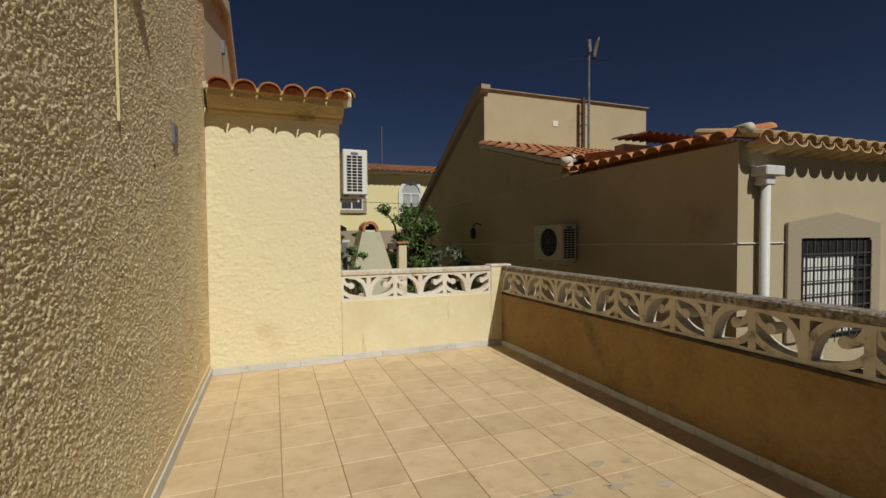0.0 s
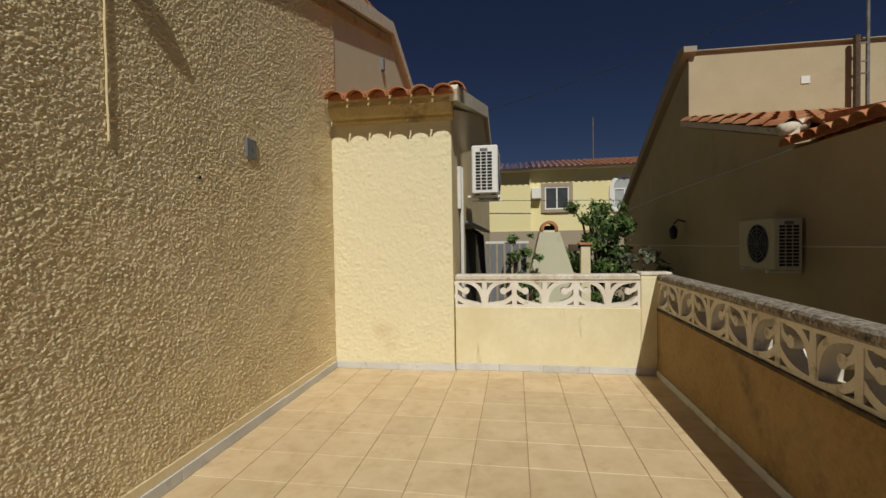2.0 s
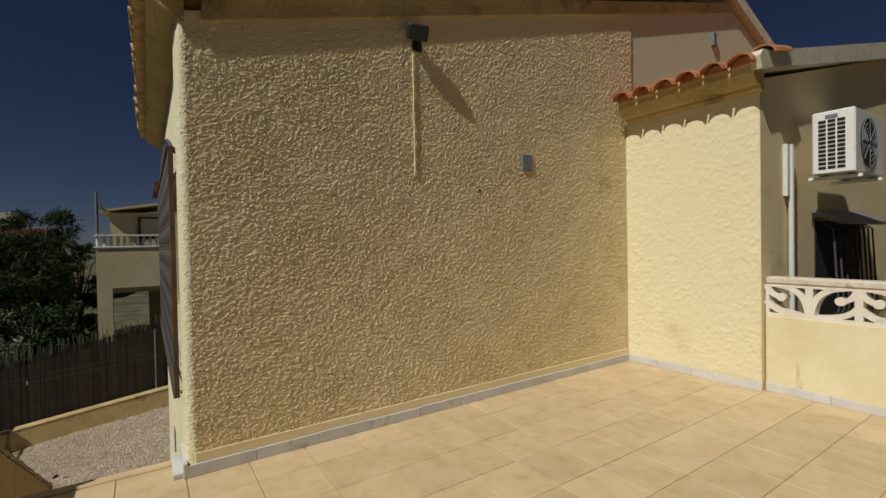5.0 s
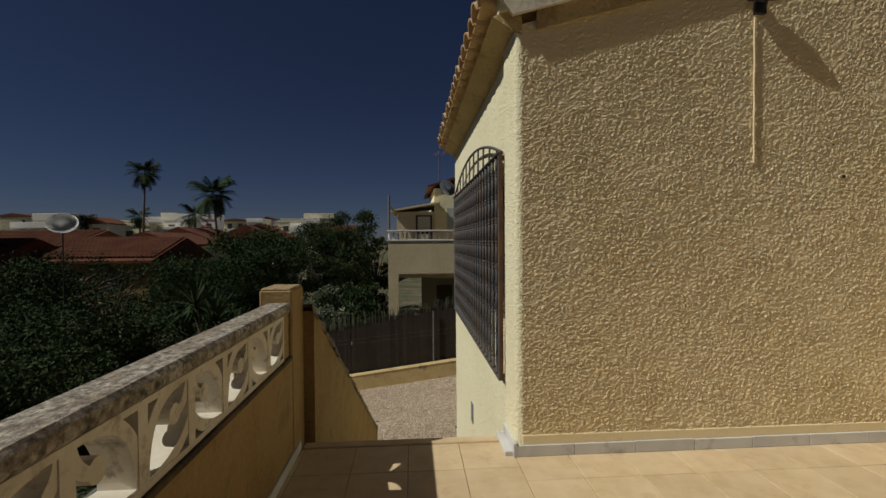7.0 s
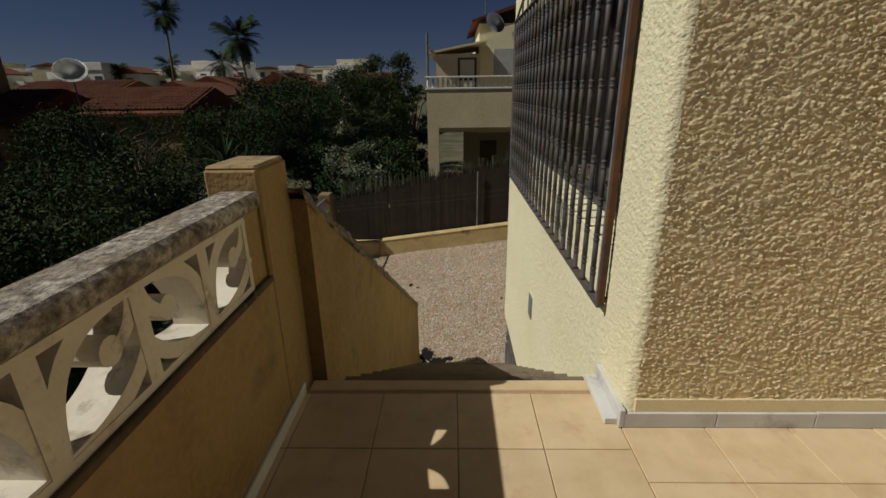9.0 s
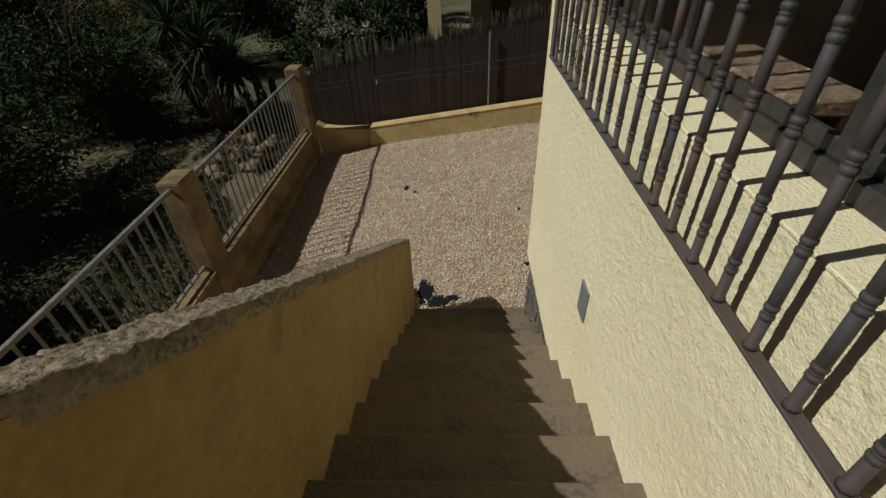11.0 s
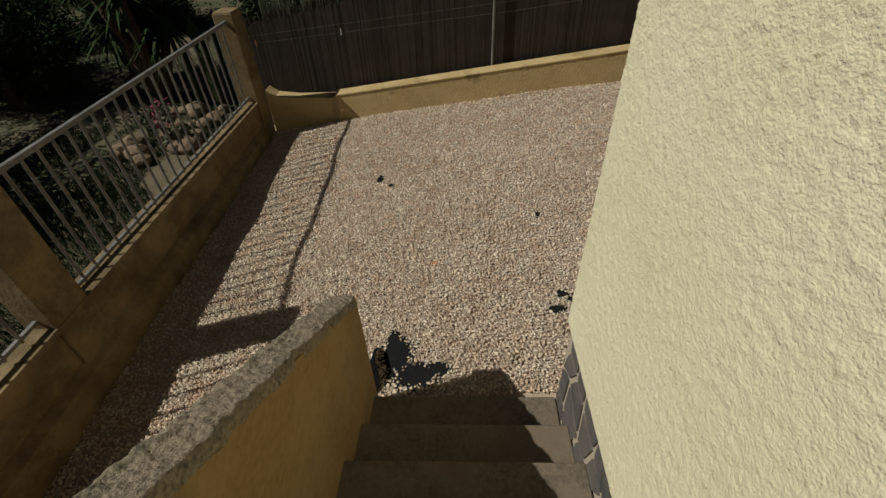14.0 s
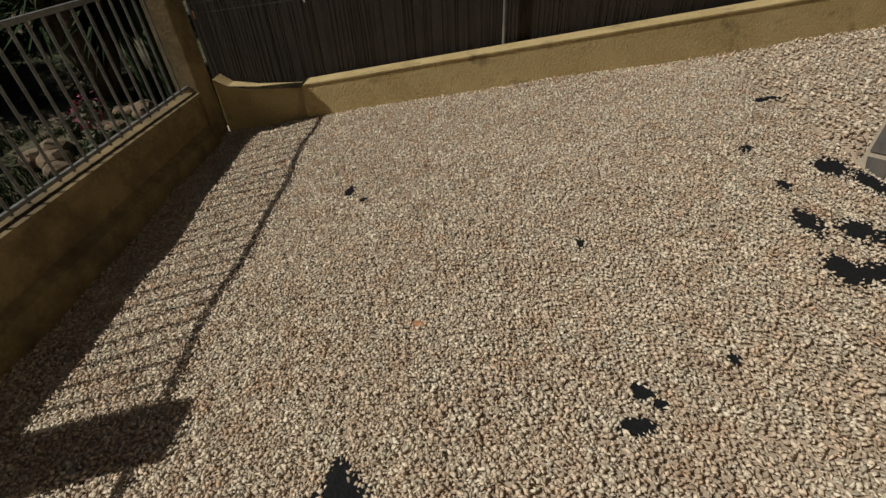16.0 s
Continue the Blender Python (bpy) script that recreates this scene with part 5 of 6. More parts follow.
# ---- far town ----
def cottage(name, x, y, w, d, z0, eave, ridge, wall, label, along="x"):
    root = thing(name, (x, y, z0), label, "house", "houses of the far town")
    part("wall", boxed(x - w / 2, x + w / 2, y - d / 2, y + d / 2, z0, eave), wall, root)
    pts = [(-0.3, eave - 0.06), (d / 2, ridge), (d + 0.3, eave - 0.06), (d + 0.3, eave - 0.2), (-0.3, eave - 0.2)] if along == "x" else None
    if along == "x":
        part("roof", prismed([(y - d / 2 + p[0], p[1]) for p in pts], "x", x - w / 2 - 0.3, x + w / 2 + 0.3), CLAYDARK, root)
    elif along == "y":
        q = [(-0.3, eave - 0.06), (w / 2, ridge), (w + 0.3, eave - 0.06), (w + 0.3, eave - 0.2), (-0.3, eave - 0.2)]
        part("roof", prismed([(x - w / 2 + p[0], p[1]) for p in q], "y", y - d / 2 - 0.3, y + d / 2 + 0.3), CLAYDARK, root)
        fall = Vector((w / 2 + 0.3, 0, eave - 0.06 - ridge))
        corrugated("tiles", (x, y - d / 2 - 0.3, ridge + 0.02), (0, 1, 0), fall.normalized(), int((d + 0.6) / 0.24), int(fall.length / 0.45), 0.24, 0.45, 0.08, CLAYDARK, root)
    else:
        part("roof_parapet", boxed(x - w / 2 - 0.1, x + w / 2 + 0.1, y - d / 2 - 0.1, y + d / 2 + 0.1, eave, ridge, 0.02), wall, root)
    k = 0
    while k * 2.2 + 1.6 < d:
        yy = y - d / 2 + 0.9 + 2.2 * k
        for zz in ([eave - 1.7] if eave - z0 < 4.5 else [eave - 1.7, eave - 4.4]):
            part("window", boxed(x + w / 2 - 0.02, x + w / 2 + 0.03, yy, yy + 0.9, zz, zz + 1.0), DARKPANE, root)
        k += 1
    return root


cottage("terracotta_cottage", -27, -17.0, 7, 5.5, -3.5, 0.45, 1.65, OCHRE, "ochre cottage with a terracotta roof", "y")
cottage("terracotta_cottage", -24.5, -25.5, 8, 9, -3.5, 0.1, 1.6, OCHRE, "ochre cottage with a terracotta roof", "y")
cottage("terracotta_cottage", -36, -19.3, 8, 5.4, -3.5, 1.25, 2.15, CREAM, "cream gabled cottage with a terracotta roof", "x")
cottage("terracotta_cottage", -43, -20.4, 8, 5.0, -3.5, 1.7, 2.7, CREAM, "cream gabled cottage with a terracotta roof", "x")
cottage("terracotta_cottage", -43, -14.6, 8, 5.0, -3.5, 1.8, 2.9, CREAM, "cream gabled cottage with a terracotta roof", "x")
cottage("terracotta_cottage", -52, -9.0, 8, 5, -3.5, 2.2, 3.2, CREAM, "white cottage with a terracotta roof", "y")
cottage("terracotta_cottage", -38, -30, 9, 8, -3.5, 1.1, 2.4, CREAM, "cream cottage with a terracotta roof", "y")
cottage("flat_roofed_house", -19.4, -29.3, 10, 11, -3.5, 4.7, 4.95, OCHRE, "tall dark ochre flat roofed house", "flat")
rr = random.Random(26)
for i in range(74):
    a, dist = radians(rr.uniform(11, 44)), rr.uniform(74, 125)
    x, y = 2 - dist * math.cos(a), -dist * math.sin(a)
    e = 1.4 + dist * rr.uniform(0.008, 0.05)
    flat = i % 3 > 0
    cottage("white_house", x, y, rr.uniform(3, 5), rr.uniform(2.6, 5.2), -3.5, e, e + rr.uniform(0.2, 0.9), (WHITEWALL, WHITEWALL, CREAM, SMOOTH)[i % 4],
            "pale flat roofed house of the far town" if flat else "pale house with a tiled roof in the far town", "flat" if flat else "x")


def palm(base, height, label, seed, fronds=46, L=1.9, lean=0.0):
    rr = random.Random(seed)
    root = thing("palm_tree", base, label, "palm tree")
    b = Vector(base)
    topp = b + Vector((0.2, lean, height))
    part("trunk", tubed([b, b + Vector((0.05, lean * 0.3, height * 0.5)), topp], [0.17, 0.11, 0.1], 8), BARK, root, "", True)
    verts, faces = [], []
    for k in range(fronds):
        a, el = rr.uniform(0, 2 * math.pi), rr.uniform(-1.0, 1.4)
        h = Vector((math.cos(a), math.sin(a), 0))
        side = Vector((-math.sin(a), math.cos(a), 0))
        p, e = topp.copy(), el
        l = L * rr.uniform(0.62, 0.92)
        segs = 7
        for s_ in range(segs):
            q = p + (h * math.cos(e) + Vector((0, 0, math.sin(e)))) * (l / segs)
            if s_ > 1:
                for sg in (-1, 1):
                    for t_ in (0.0, 0.33, 0.66):
                        o = p.lerp(q, t_)
                        tip = o + side * sg * 0.55 * (1 - 0.5 * s_ / segs) + h * math.cos(e) * 0.35 + Vector((0, 0, -0.22))
                        n0 = len(verts)
                        verts += [o, o + (q - p) * 0.28, tip]
                        faces.append((n0, n0 + 1, n0 + 2))
            else:
                n0 = len(verts)
                verts += [p - side * 0.03, p + side * 0.03, q]
                faces.append((n0, n0 + 1, n0 + 2))
            p, e = q, e - 0.14
    put_under(raw_mesh("fronds", verts, faces, LEAF), root)
    return root


palm((-45.0, -27.0, -3.5), 11.8, "tall slim palm with a round crown", 1, 60, 2.1, 0.5)
palm((-41.0, -17.8, -3.5), 9.2, "leaning palm with drooping fronds", 2, 70, 2.8, -0.4)
palm((-42.5, -20.6, -3.5), 7.4, "shorter palm with sparse fronds", 3, 30, 2.0)
palm((-56.0, -33.5, -3.5), 8.0, "small distant palm among houses", 4, 36, 2.0)
palm((-60.0, -42.5, -3.5), 7.6, "small distant palm among houses", 5, 30, 1.8)

# near satellite dish on a neighbour's roof
sat = thing("satellite_dish", (-12.2, -10.4, -3.3), "round grey satellite dish on a tall pole", "satellite dish")
part("pole", tubed([(-12.2, -10.4, -3.3), (-12.2, -10.4, 1.85)], 0.02, 8), DARK, sat)
bm = bmesh.new()
ring0 = []
for q, (rr, d) in enumerate(((0.01, 0.0), (0.35, 0.05), (0.62, 0.17))):
    ring = [bm.verts.new((d, rr * math.cos(a), rr * math.sin(a) * 0.75)) for a in np.linspace(0, 2 * math.pi, 25)[:-1]]
    if ring0:
        for k in range(24):
            bm.faces.new((ring0[k], ring0[(k + 1) % 24], ring[(k + 1) % 24], ring[k]))
    ring0 = ring
bmesh.ops.solidify(bm, geom=bm.faces[:], thickness=0.02)
bmesh.ops.transform(bm, matrix=pose(-12.1, -10.3, 1.95, 0, -12, 20) @ Matrix.Scale(0.66, 4), verts=bm.verts)
part("reflector", bm, PVC, sat, "", True)

# ---- trees and shrubs beyond the garden ----
tree("pine_tree", (-20.5, -6.6, -3.3), 4.9, 2.4, 36000, 0.055, LEAF, "dense dark green tree beyond the garden", 31, 0.2, 90, 0.12)
tree("pine_tree", (-19.0, -9.6, -3.3), 3.7, 2.4, 34000, 0.055, LEAF, "dense dark green tree beyond the garden", 32, 0.2, 90, 0.1)
tree("pine_tree", (-25.0, -9.0, -3.3), 5.0, 2.5, 22800, 0.093, LEAF, "broad dark green tree among roofs", 33, 0.2, 90, 0.15)
tree("cypress_tree", (-24.0, -4.6, -3.3), 5.6, 1.9, 20000, 0.06, LEAF, "upright dark green conifer", 34, 0.15, 90, 0.1)
tree("conifer_tree", (-20.8, -2.9, -3.3), 6.0, 1.3, 20000, 0.055, LEAF, "slim upright conifer beside the balcony house", 35, 0.12, 90, 0.08)
tree("shade_tree", (-13.0, -10.0, -3.3), 2.5, 2.4, 42000, 0.052, LEAF, "dark leafy tree shading the path", 36, 0.2, 90, 0.2)
tree("shade_tree", (-8.0, -9.6, -3.3), 2.6, 2.8, 38000, 0.055, LEAF, "dark leafy tree shading the grass", 37, 0.22, 90, 0.25)
tree("shade_tree", (-17.0, -14.0, -3.3), 3.9, 2.6, 40000, 0.055, LEAF, "dark leafy tree in front of roofs", 38, 0.2, 90, 0.15)
tree("shade_tree", (-3.6, -9.6, -3.3), 3.2, 2.8, 22800, 0.087, LEAF, "dark leafy tree beyond the railing", 39, 0.2, 90, 0.2)
tree("pine_tree", (-27.0, -4.4, -3.3), 5.4, 1.7, 19000, 0.074, LEAF, "dense dark green tree behind the conifer", 43, 0.2, 70, 0.1)
tree("conifer_tree", (-22.5, -1.9, -3.3), 5.0, 1.2, 16000, 0.055, LEAF, "upright conifer beside the balcony house", 44, 0.12, 60, 0.08)
tree("hedge_bush", (-18.6, -2.2, -3.3), 2.6, 1.0, 6000, 0.07, LEAF, "dark green shrub by the balcony pier", 45, 0.08, 50, 0.1, "shrub")
tree("bare_tree", (-12.2, -9.2, -3.3), 3.9, 1.5, 220, 0.05, LEAFGREY, "thin grey tree with nearly bare branches", 40, 0.07, 60, 0.3)
for i, (x, y, h, s_) in enumerate(((-13.5, -3.6, 2.1, 1.0), (-14.8, -3.2, 2.4, 1.1), (-16.2, -2.8, 2.6, 1.1), (-16.8, -3.9, 2.8, 1.2), (-15.6, -2.0, 2.2, 0.9))):
    tree("hedge_bush", (x, y, -3.3), h, s_, 5000, 0.06, LEAFGREY if i % 2 else LEAF, "rounded clipped garden shrub", 50 + i, 0.05, 26, 0.15, "shrub")


def yucca(base, label, seed, n=260, L=0.8, h=1.4, heads=4):
    rr = random.Random(seed)
    root = thing("yucca", base, label, "yucca")
    b = Vector(base)
    verts, faces = [], []
    for q in range(heads):
        a = 2 * math.pi * q / heads + rr.random()
        top_ = b + Vector((0.55 * math.cos(a), 0.55 * math.sin(a), h * rr.uniform(0.6, 1.1)))
        part("trunk", tubed([b, b.lerp(top_, 0.5) + Vector((0, 0, -0.1)), top_], [0.16, 0.11, 0.09], 7), BARK, root, "", True)
        for k in range(n // heads):
            a2, el = rr.uniform(0, 2 * math.pi), rr.uniform(-0.8, 1.4)
            d = Vector((math.cos(a2) * math.cos(el), math.sin(a2) * math.cos(el), math.sin(el)))
            s_ = d.cross(Vector((0, 0, 1))).normalized() * 0.028
            l = L * rr.uniform(0.7, 1.1)
            mid_ = top_ + d * l * 0.5
            tip = top_ + d * l + Vector((0, 0, -0.12 * l))
            n0 = len(verts)
            verts += [top_ - s_ * 0.6, top_ + s_ * 0.6, mid_ + s_, tip, mid_ - s_]
            faces += [(n0, n0 + 1, n0 + 2, n0 + 4), (n0 + 4, n0 + 2, n0 + 3, n0 + 3)]
    tri = []
    for f in faces:
        tri += [(f[0], f[1], f[2]), (f[0], f[2], f[3])] if f[2] != f[3] else [f[:3]]
    put_under(raw_mesh("leaves", verts, tri, LEAF), root)
    return root


yucca((-12.6, -6.2, -3.3), "spiky dark green yucca clump", 61, 620, 1.15, 2.5, 7)
yucca((-13.8, -7.3, -3.3), "spiky dark green yucca clump", 62, 420, 1.05, 2.1, 6)
cactus = thing("cactus", (-12.3, -4.9, -3.3), "tall ribbed green column cactus", "cactus")
for k, (dx, dy, h) in enumerate(((0, 0, 1.7), (0.25, 0.2, 1.3), (-0.2, 0.3, 1.45), (0.1, -0.3, 1.2), (-0.3, -0.1, 1.5))):
    x, y = -12.3 + dx, -4.9 + dy
    part("column", tubed([(x, y, -3.3), (x, y, -3.0), (x + 0.03, y, -3.3 + h * 0.9), (x + 0.03, y, -3.3 + h)], [0.07, 0.1, 0.09, 0.03], 9), LEAF, cactus, "", True)
rr = random.Random(5)
for k in range(26):
    a = rr.uniform(0, 2 * math.pi)
    x, y = -10.6 + rr.uniform(-1.3, 0.9), -5.0 + rr.uniform(-0.7, 0.5)
    s_ = rr.uniform(0.1, 0.22)
    bm = bmesh.new()
    bmesh.ops.create_icosphere(bm, subdivisions=2, radius=s_)
    for v in bm.verts:
        v.co *= 1 + 0.25 * noise.noise(v.co * 6 + Vector((k, 0, 0)))
        v.co.z *= 0.7
    bmesh.ops.transform(bm, matrix=pose(x, y, -3.28 + s_ * 0.45, 0, 0, rr.uniform(0, 360)), verts=bm.verts)
    single("garden_rock", bm, ROCK, "pale rough rock edging a flower bed", "rock", "rocks round the bed")
tree("flowering_shrub", (-10.4, -4.9, -3.3), 0.75, 0.35, 900, 0.05, LEAFGREY, "small shrub with pink flowers among rocks", 70, 0.03, 10, 0.2, "shrub")
v, f = leaves([(-10.35, -4.85, -2.75), (-10.5, -4.95, -2.6), (-10.25, -4.75, -2.6)], [0.2, 0.16, 0.15], 160, 0.035, 71)
put_under(raw_mesh("flowers", v, f, PINK), bpy.data.objects["flowering_shrub"])

# grass beyond the railing
r = np.random.RandomState(9)
ng = 60000
gxs, gys = r.uniform(-13, -3.0, ng), -3.35 - r.rand(ng) ** 1.3 * 4.5
keep = relief(200, 200, 8, 8, 77)[((gxs + 13) * 19.9).astype(int) % 200, ((gys + 8) * 39).astype(int) % 200] > -0.4
gxs, gys = gxs[keep], gys[keep]
ng = len(gxs)
hg = 0.05 + 0.1 * r.rand(ng)
ag = r.uniform(0, 6.28, ng)
dx, dy = np.cos(ag) * 0.008, np.sin(ag) * 0.008
lx, ly = r.normal(0, .03, ng), r.normal(0, .03, ng)
V = np.stack([np.stack([gxs - dx, gys - dy, np.full(ng, -3.285)], -1), np.stack([gxs + dx, gys + dy, np.full(ng, -3.285)], -1), np.stack([gxs + lx, gys + ly, -3.285 + hg], -1)], 1).reshape(-1, 3)
tagged(raw_mesh("grass", V, np.arange(ng * 3).reshape(-1, 3), LEAF), "patchy green grass beyond the railing", "grass", kind="stuff")

# ---- gravel stones ----
def pebbles(name, n_side, x0, x1, y0, y1, seed, size):
    rs = np.random.RandomState(seed)
    nx, ny = int((x1 - x0) / n_side), int((y1 - y0) / n_side)
    px, py = np.meshgrid(x0 + (np.arange(nx) + 0.5) * n_side, y0 + (np.arange(ny) + 0.5) * n_side)
    px, py = px.ravel() + rs.uniform(-.6, .6, nx * ny) * n_side, py.ravel() + rs.uniform(-.6, .6, nx * ny) * n_side
    ok = ~((px > -5.02) & (py > -0.62)) & ~((px > HX) & (py > 0.8)) & ~((px > -7.8) & (py > 3.1)) & (py > -3.0) & (px > -10.3) | ((px < -4.9) & (px > -10.3) & (py > -3.0) & (py < 0.8) & (px < -5.27))
    for cx, cy, a, b in LINER_SPOTS:
        d = ((px - cx) / a) ** 2 + ((py - cy) / b) ** 2
        ok &= (d > 0.35 + 0.9 * rs.rand(len(px)))
    px, py = px[ok], py[ok]
    m = len(px)
    base = np.array([(1, 0, 0), (-1, 0, 0), (0, 1, 0), (0, -1, 0), (0, 0, 1), (0, 0, -1)], float)
    tri = np.array([(0, 2, 4), (2, 1, 4), (1, 3, 4), (3, 0, 4), (2, 0, 5), (1, 2, 5), (3, 1, 5), (0, 3, 5)])
    v = base[None] * (0.75 + 0.5 * rs.rand(m, 6, 1)) + rs.normal(0, 0.16, (m, 6, 3))
    s_ = size * (0.55 + 0.75 * rs.rand(m, 1))
    v *= np.concatenate([s_, s_ * (0.5 + 0.3 * rs.rand(m, 1)), s_ * (0.2 + 0.18 * rs.rand(m, 1))], 1)[:, None, :]
    q = rs.normal(size=(m, 4)) * np.array([1.2, 0.3, 0.3, 1.2])
    q /= np.linalg.norm(q, axis=1)[:, None]
    w_, x_, y_, z_ = q.T
    Rm = np.stack([1 - 2 * (y_ * y_ + z_ * z_), 2 * (x_ * y_ - z_ * w_), 2 * (x_ * z_ + y_ * w_), 2 * (x_ * y_ + z_ * w_), 1 - 2 * (x_ * x_ + z_ * z_), 2 * (y_ * z_ - x_ * w_), 2 * (x_ * z_ - y_ * w_), 2 * (y_ * z_ + x_ * w_), 1 - 2 * (x_ * x_ + y_ * y_)], -1).reshape(m, 3, 3)
    v = np.einsum("mij,mkj->mki", Rm, v)
    v += np.stack([px, py, gravel_z(px, py) + 0.003 + 0.012 * rs.rand(m)], -1)[:, None, :]
    f = (np.arange(m)[:, None, None] * 6 + tri[None]).reshape(-1, 3)
    o = raw_mesh(name, v.reshape(-1, 3), f, PEBBLE)
    return tagged(o, "loose crushed gravel in cream pink and white", "gravel", kind="stuff")


# places where the membrane shows through the stones: centre and half widths
LINER_SPOTS = ((-8.29, -0.88, 0.09, 0.05), (-8.1, -0.72, 0.05, 0.03), (-7.15, 1.0, 0.06, 0.03), (-5.79, 0.98, 0.045, 0.085), (-5.97, 1.06, 0.05, 0.05), (-5.9, 1.12, 0.03, 0.03),
               (-5.45, -0.38, 0.2, 0.13), (-5.25, -0.2, 0.14, 0.17), (-5.62, -0.42, 0.1, 0.06), (-5.3, -0.02, 0.06, 0.1), (-7.72, 2.9, 0.12, 0.1), (-7.45, 3.0, 0.2, 0.07), (-7.12, 2.42, 0.13, 0.07),
               (-6.98, 2.62, 0.1, 0.1), (-6.85, 2.8, 0.1, 0.16), (-6.65, 2.36, 0.14, 0.09), (-6.6, 2.55, 0.1, 0.16), (-8.92, 3.03, 0.05, 0.12), (-8.1, 2.5, 0.05, 0.05), (-7.55, 2.5, 0.06, 0.05), (-6.12, 1.54, 0.03, 0.03), (-5.35, 2.0, 0.08, 0.05))
pebbles("gravel", 0.018, -10.3, -4.95, -3.0, 3.1, 12, 0.0172)
pebbles("gravel_by_wall", 0.02, -4.95, -2.2, -3.0, -0.74, 14, 0.0176)
pebbles("gravel_far", 0.036, -10.3, -7.8, 3.1, 7.0, 13, 0.026)
for k, (cx, cy, a, b) in enumerate(LINER_SPOTS):
    bm = bmesh.new()
    pts = [(cx + 1.2 * a * math.cos(q) * (1 + 0.5 * noise.noise(Vector((k * 3.1, math.cos(q) * 1.3, math.sin(q) * 1.3)))), cy + 1.15 * b * math.sin(q) * (1 + 0.25 * noise.noise(Vector((k * 5.3, math.cos(q), math.sin(q)))))) for q in np.linspace(0, 2 * math.pi, 17)[:-1]]
    lo = [bm.verts.new((x, y, gravel_z(x, y) + 0.002)) for x, y in pts]
    hi = [bm.verts.new((x, y, gravel_z(x, y) + 0.006 + 0.006 * noise.noise(Vector((x * 9, y * 9, 0))))) for x, y in pts]
    bm.faces.new(hi)
    bm.faces.new(lo[::-1])
    for i in range(16):
        bm.faces.new((lo[i], lo[(i + 1) % 16], hi[(i + 1) % 16], hi[i]))
    single("membrane_patch", bm, LINER, "black weed membrane showing through thin gravel", "membrane", "bare membrane patches")
# membrane edge standing up by the end of the stair wall
bm = bmesh.new()
grid = []
for k in range(9):
    x, y = -5.10 - 0.055 * k, -0.53 - 0.008 * k + 0.015 * math.sin(k)
    z = gravel_z(x, y)
    h = 0.15 * math.sin(math.pi * (k + 0.6) / 9.5)
    grid.append([bm.verts.new((x, y - 0.02, z - 0.01)), bm.verts.new((x, y + 0.012, z + h * 0.6)), bm.verts.new((x, y + 0.05, z + h))])
for a, b in zip(grid, grid[1:]):
    for j in range(2):
        bm.faces.new((a[j], b[j], b[j + 1], a[j + 1]))
bmesh.ops.solidify(bm, geom=bm.faces[:], thickness=0.004)
single("membrane_fold", bm, LINER, "curled up edge of black weed membrane by the stairs", "membrane", smooth=True)
tile_piece(thing("broken_tile", (-6.55, -0.12, gravel_z(-6.55, -0.12)), "small broken piece of red clay tile", "tile shard"), TILE_CLAY, Matrix.Translation((-6.55, -0.12, gravel_z(-6.55, -0.12) - 0.005)) @ Matrix.Diagonal((0.3, 0.14, 0.3, 1)))

# ---- stone cladding at the wall foot ----
def cladding(parent, x0, x1, y, z0, z1, out, seed):
    """Flat stones of uneven outline in a bed of pale mortar."""
    rs = random.Random(seed)
    nx, nz = max(2, int((x1 - x0) / 0.2)), max(2, int((z1 - z0) / 0.19))
    knot = [[(x0 + (x1 - x0) * min(1, max(0, (i + rs.uniform(-.38, .38)) / nx)), z0 + (z1 - z0) * min(1, max(0, (j + rs.uniform(-.38, .38)) / nz))) for j in range(nz + 1)] for i in range(nx + 1)]
    for i in range(nx):
        for j in range(nz):
            ring = [knot[i][j], knot[i + 1][j], knot[i + 1][j + 1], knot[i][j + 1]]
            cx, cz = sum(p[0] for p in ring) / 4, sum(p[1] for p in ring) / 4
            pts = []
            for k in range(4):
                a, b = ring[k], ring[(k + 1) % 4]
                pts.append((cx + (a[0] - cx) * 0.80, cz + (a[1] - cz) * 0.80))
                if rs.random() < 0.5:
                    pts.append((cx + ((a[0] + b[0]) / 2 - cx) * rs.uniform(0.78, 0.95), cz + ((a[1] + b[1]) / 2 - cz) * rs.uniform(0.78, 0.95)))
            part("stone", prismed(pts, "y", y - out, y + 0.002), SLATE, parent)


cladding(south, HX + 0.02, -3.3, Y_SOUTH + 0.03, -2.5, -1.74, 0.012, 4)
clad2 = bpy.data.objects["wall_house_west_foot"]
cladding(clad2, -7.74, -6.0, 3.13, -2.35, -1.37, 0.012, 6)

# ---- floor tiles and skirting ----
TP, TG = 0.342, 0.004
tile_meshes = {}


def floor_tile(x0, x1, y0, y1):
    w, d = round(x1 - x0 - TG, 3), round(y1 - y0 - TG, 3)
    if w < 0.02 or d < 0.02:
        return
    if (w, d) not in tile_meshes:
        bm = boxed(-w / 2, w / 2, -d / 2, d / 2, -0.012, 0.0, 0.0022)
        me = bpy.data.meshes.new("tile")
        bm.to_mesh(me)
        bm.free()
        me.materials.append(TILE)
        tile_meshes[(w, d)] = me
    o = new("tile", tile_meshes[(w, d)])
    o.matrix_basis = pose((x0 + x1) / 2, (y0 + y1) / 2, random.uniform(-0.0008, 0.0008), random.uniform(-.12, .12), random.uniform(-.12, .12), random.choice((0, 180)))
    put_under(o, floor)


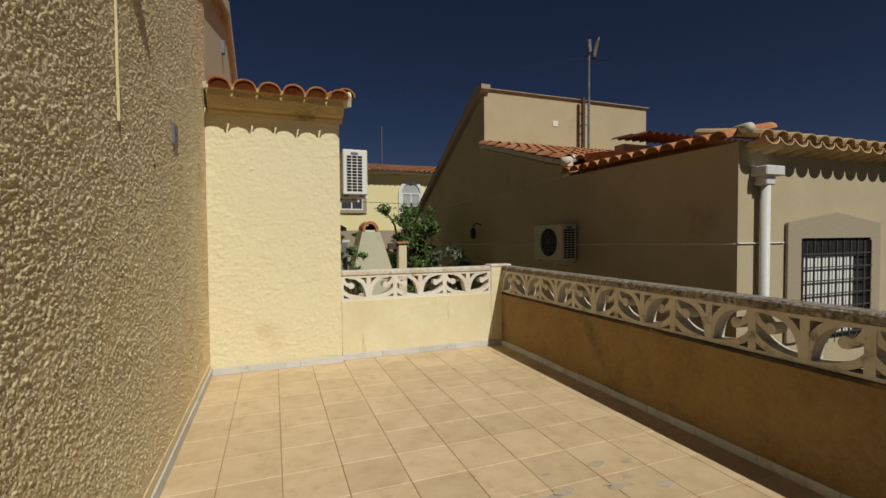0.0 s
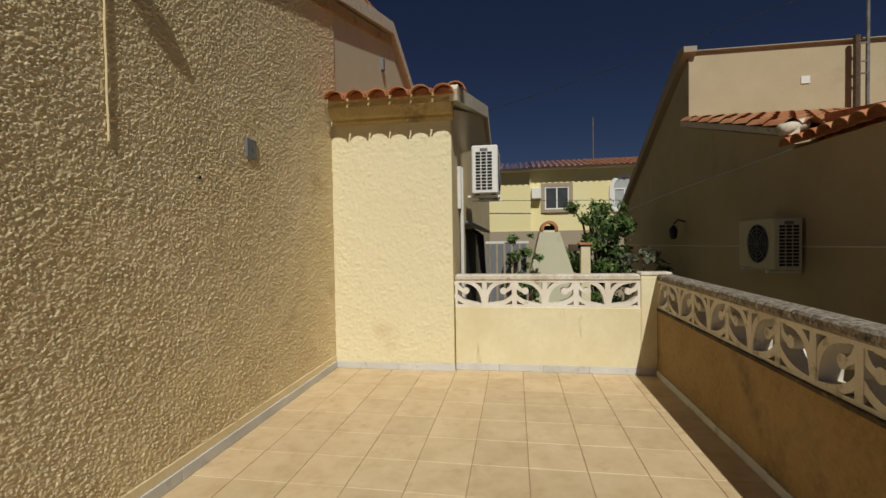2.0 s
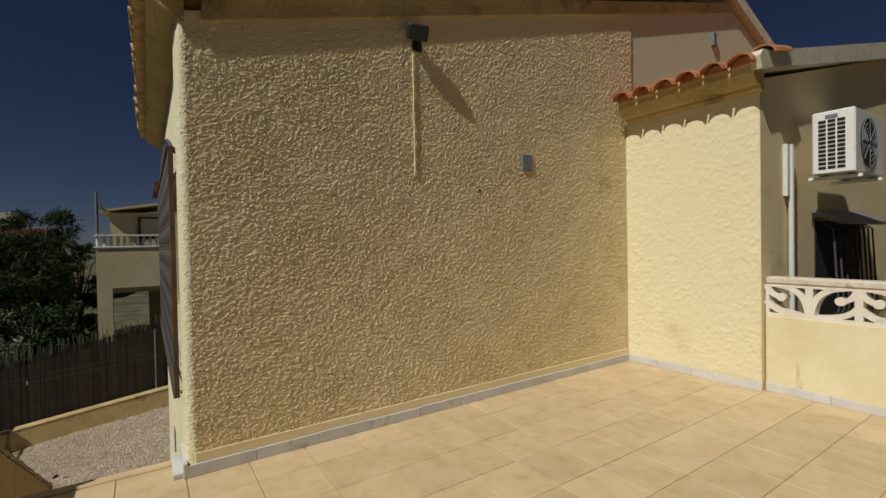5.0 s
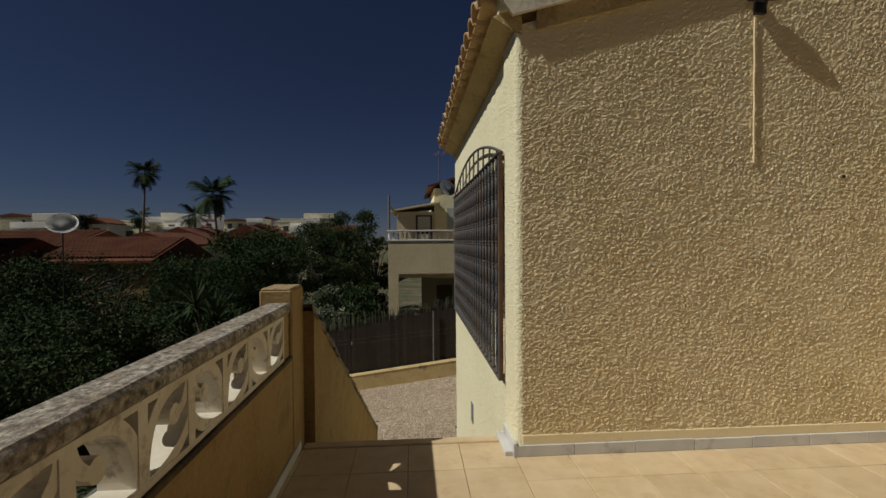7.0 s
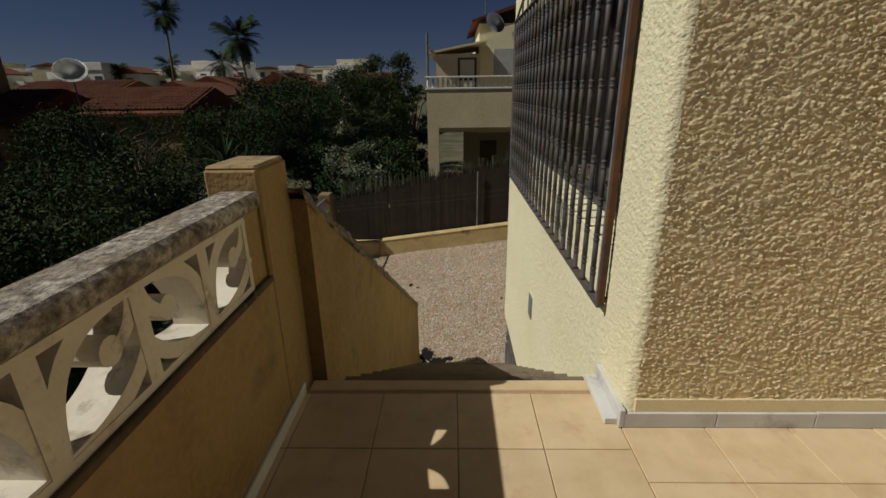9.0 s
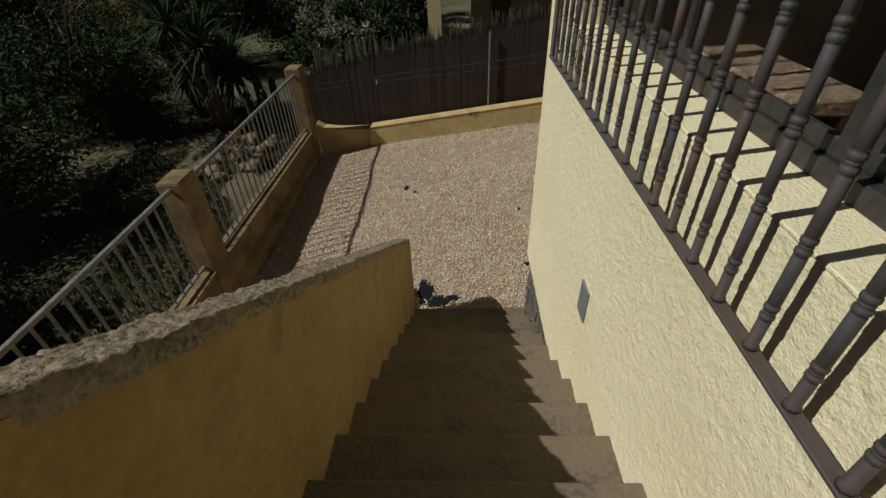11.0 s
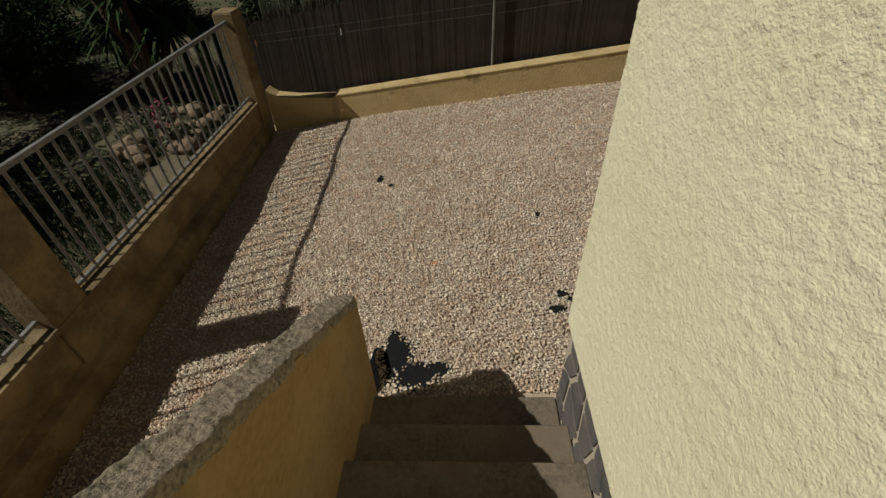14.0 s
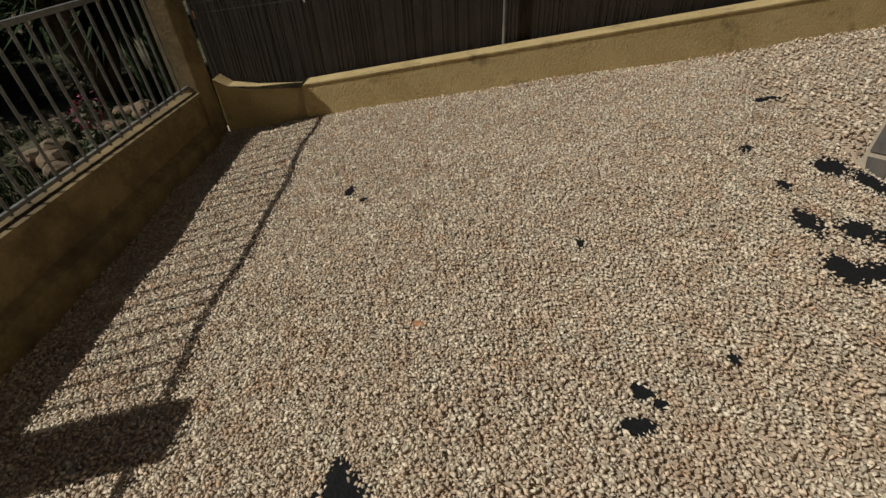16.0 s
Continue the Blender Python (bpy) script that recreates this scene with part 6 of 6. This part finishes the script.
def cuts(lo, hi, joint):
    k = math.ceil((lo - joint) / TP)
    out = [lo]
    while joint + k * TP < hi - 0.005:
        v = joint + k * TP
        if v - out[-1] > 0.02:
            out.append(v)
        k += 1
    return out + [hi]


y_seam = 0.755
ya, yb = cuts(YS, y_seam, 0.413), cuts(y_seam, YN + 0.06, 4.175)
for xa, xb in zip(cuts(XW, XE, 0.58), cuts(XW, XE, 0.58)[1:]):
    for y0, y1 in zip(yb, yb[1:]):
        floor_tile(xa, xb, y0, y1)
cx = [STEP_X + 0.065] + [v for v in cuts(STEP_X + 0.066, XE, -0.602)[1:]]
for xa, xb in zip(cx, cx[1:]):
    for y0, y1 in zip(ya, ya[1:]):
        floor_tile(xa, xb, y0, y1)

skirting = thing("baseboard", (0, 0, 0), "grey marble skirting along the terrace walls", "skirting", kind="structure")


def skirt(x0, x1, y0, y1, h=0.072):
    part("skirting_tile", boxed(x0, x1, y0, y1, 0.001, h + random.uniform(-.003, .003), 0.002), MARBLE, skirting)


y = 0.74
while y < YN - 0.01:
    e = min(y + 0.40, YN - 0.013)
    skirt(XW + 0.007, XW + 0.02, y, e - 0.002)
    y = e + 0.001 if e < YN - 0.02 else 9
x = XW + 0.021
for e in (-0.03, 0.12, BX1 + 0.012):
    skirt(x, e - 0.002, YN - 0.022, YN - 0.010)
    x = e
x = BX1 + 0.014
while x < 2.5:
    e = min(x + 0.45, XE - 0.014)
    skirt(x, e - 0.002, YN + 0.046, YN + 0.059)
    x = e
y = YS + 0.014
while y < YN:
    e = min(y + 0.42, YN + 0.044)
    skirt(XE - 0.013, XE - 0.001, y, e - 0.002, 0.06)
    y = e if e < YN else 9
x = -0.95
while x < XE - 0.02:
    e = min(x + 0.42, XE - 0.014)
    skirt(x, e - 0.002, YS + 0.001, YS + 0.013, 0.06)
    x = e
# tall marble piece round the corner by the stairs
skirt(STEP_X - 0.02, XW + 0.021, 0.742, 0.763, 0.085)
skirt(STEP_X - 0.02, XW + 0.0, 0.69, 0.742, 0.03)

# dry patches of old cement on the tiles
rr = random.Random(8)
for k in range(11):
    x, y = 1.55 + rr.uniform(-.4, .35), 2.05 + rr.uniform(-.2, .22)
    bm = bmesh.new()
    s_ = rr.uniform(0.02, 0.06)
    pts = [(x + s_ * 1.6 * math.cos(q) * rr.uniform(0.5, 1), y + s_ * 0.8 * math.sin(q) * rr.uniform(0.5, 1)) for q in np.linspace(0, 2 * math.pi, 12)[:-1]]
    prism(bm, pts, "z", 0.0006, 0.0018)
    single("cement_stain", bm, CEMENT, "thin grey patch of old cement on tiles", "stain", "cement stains")
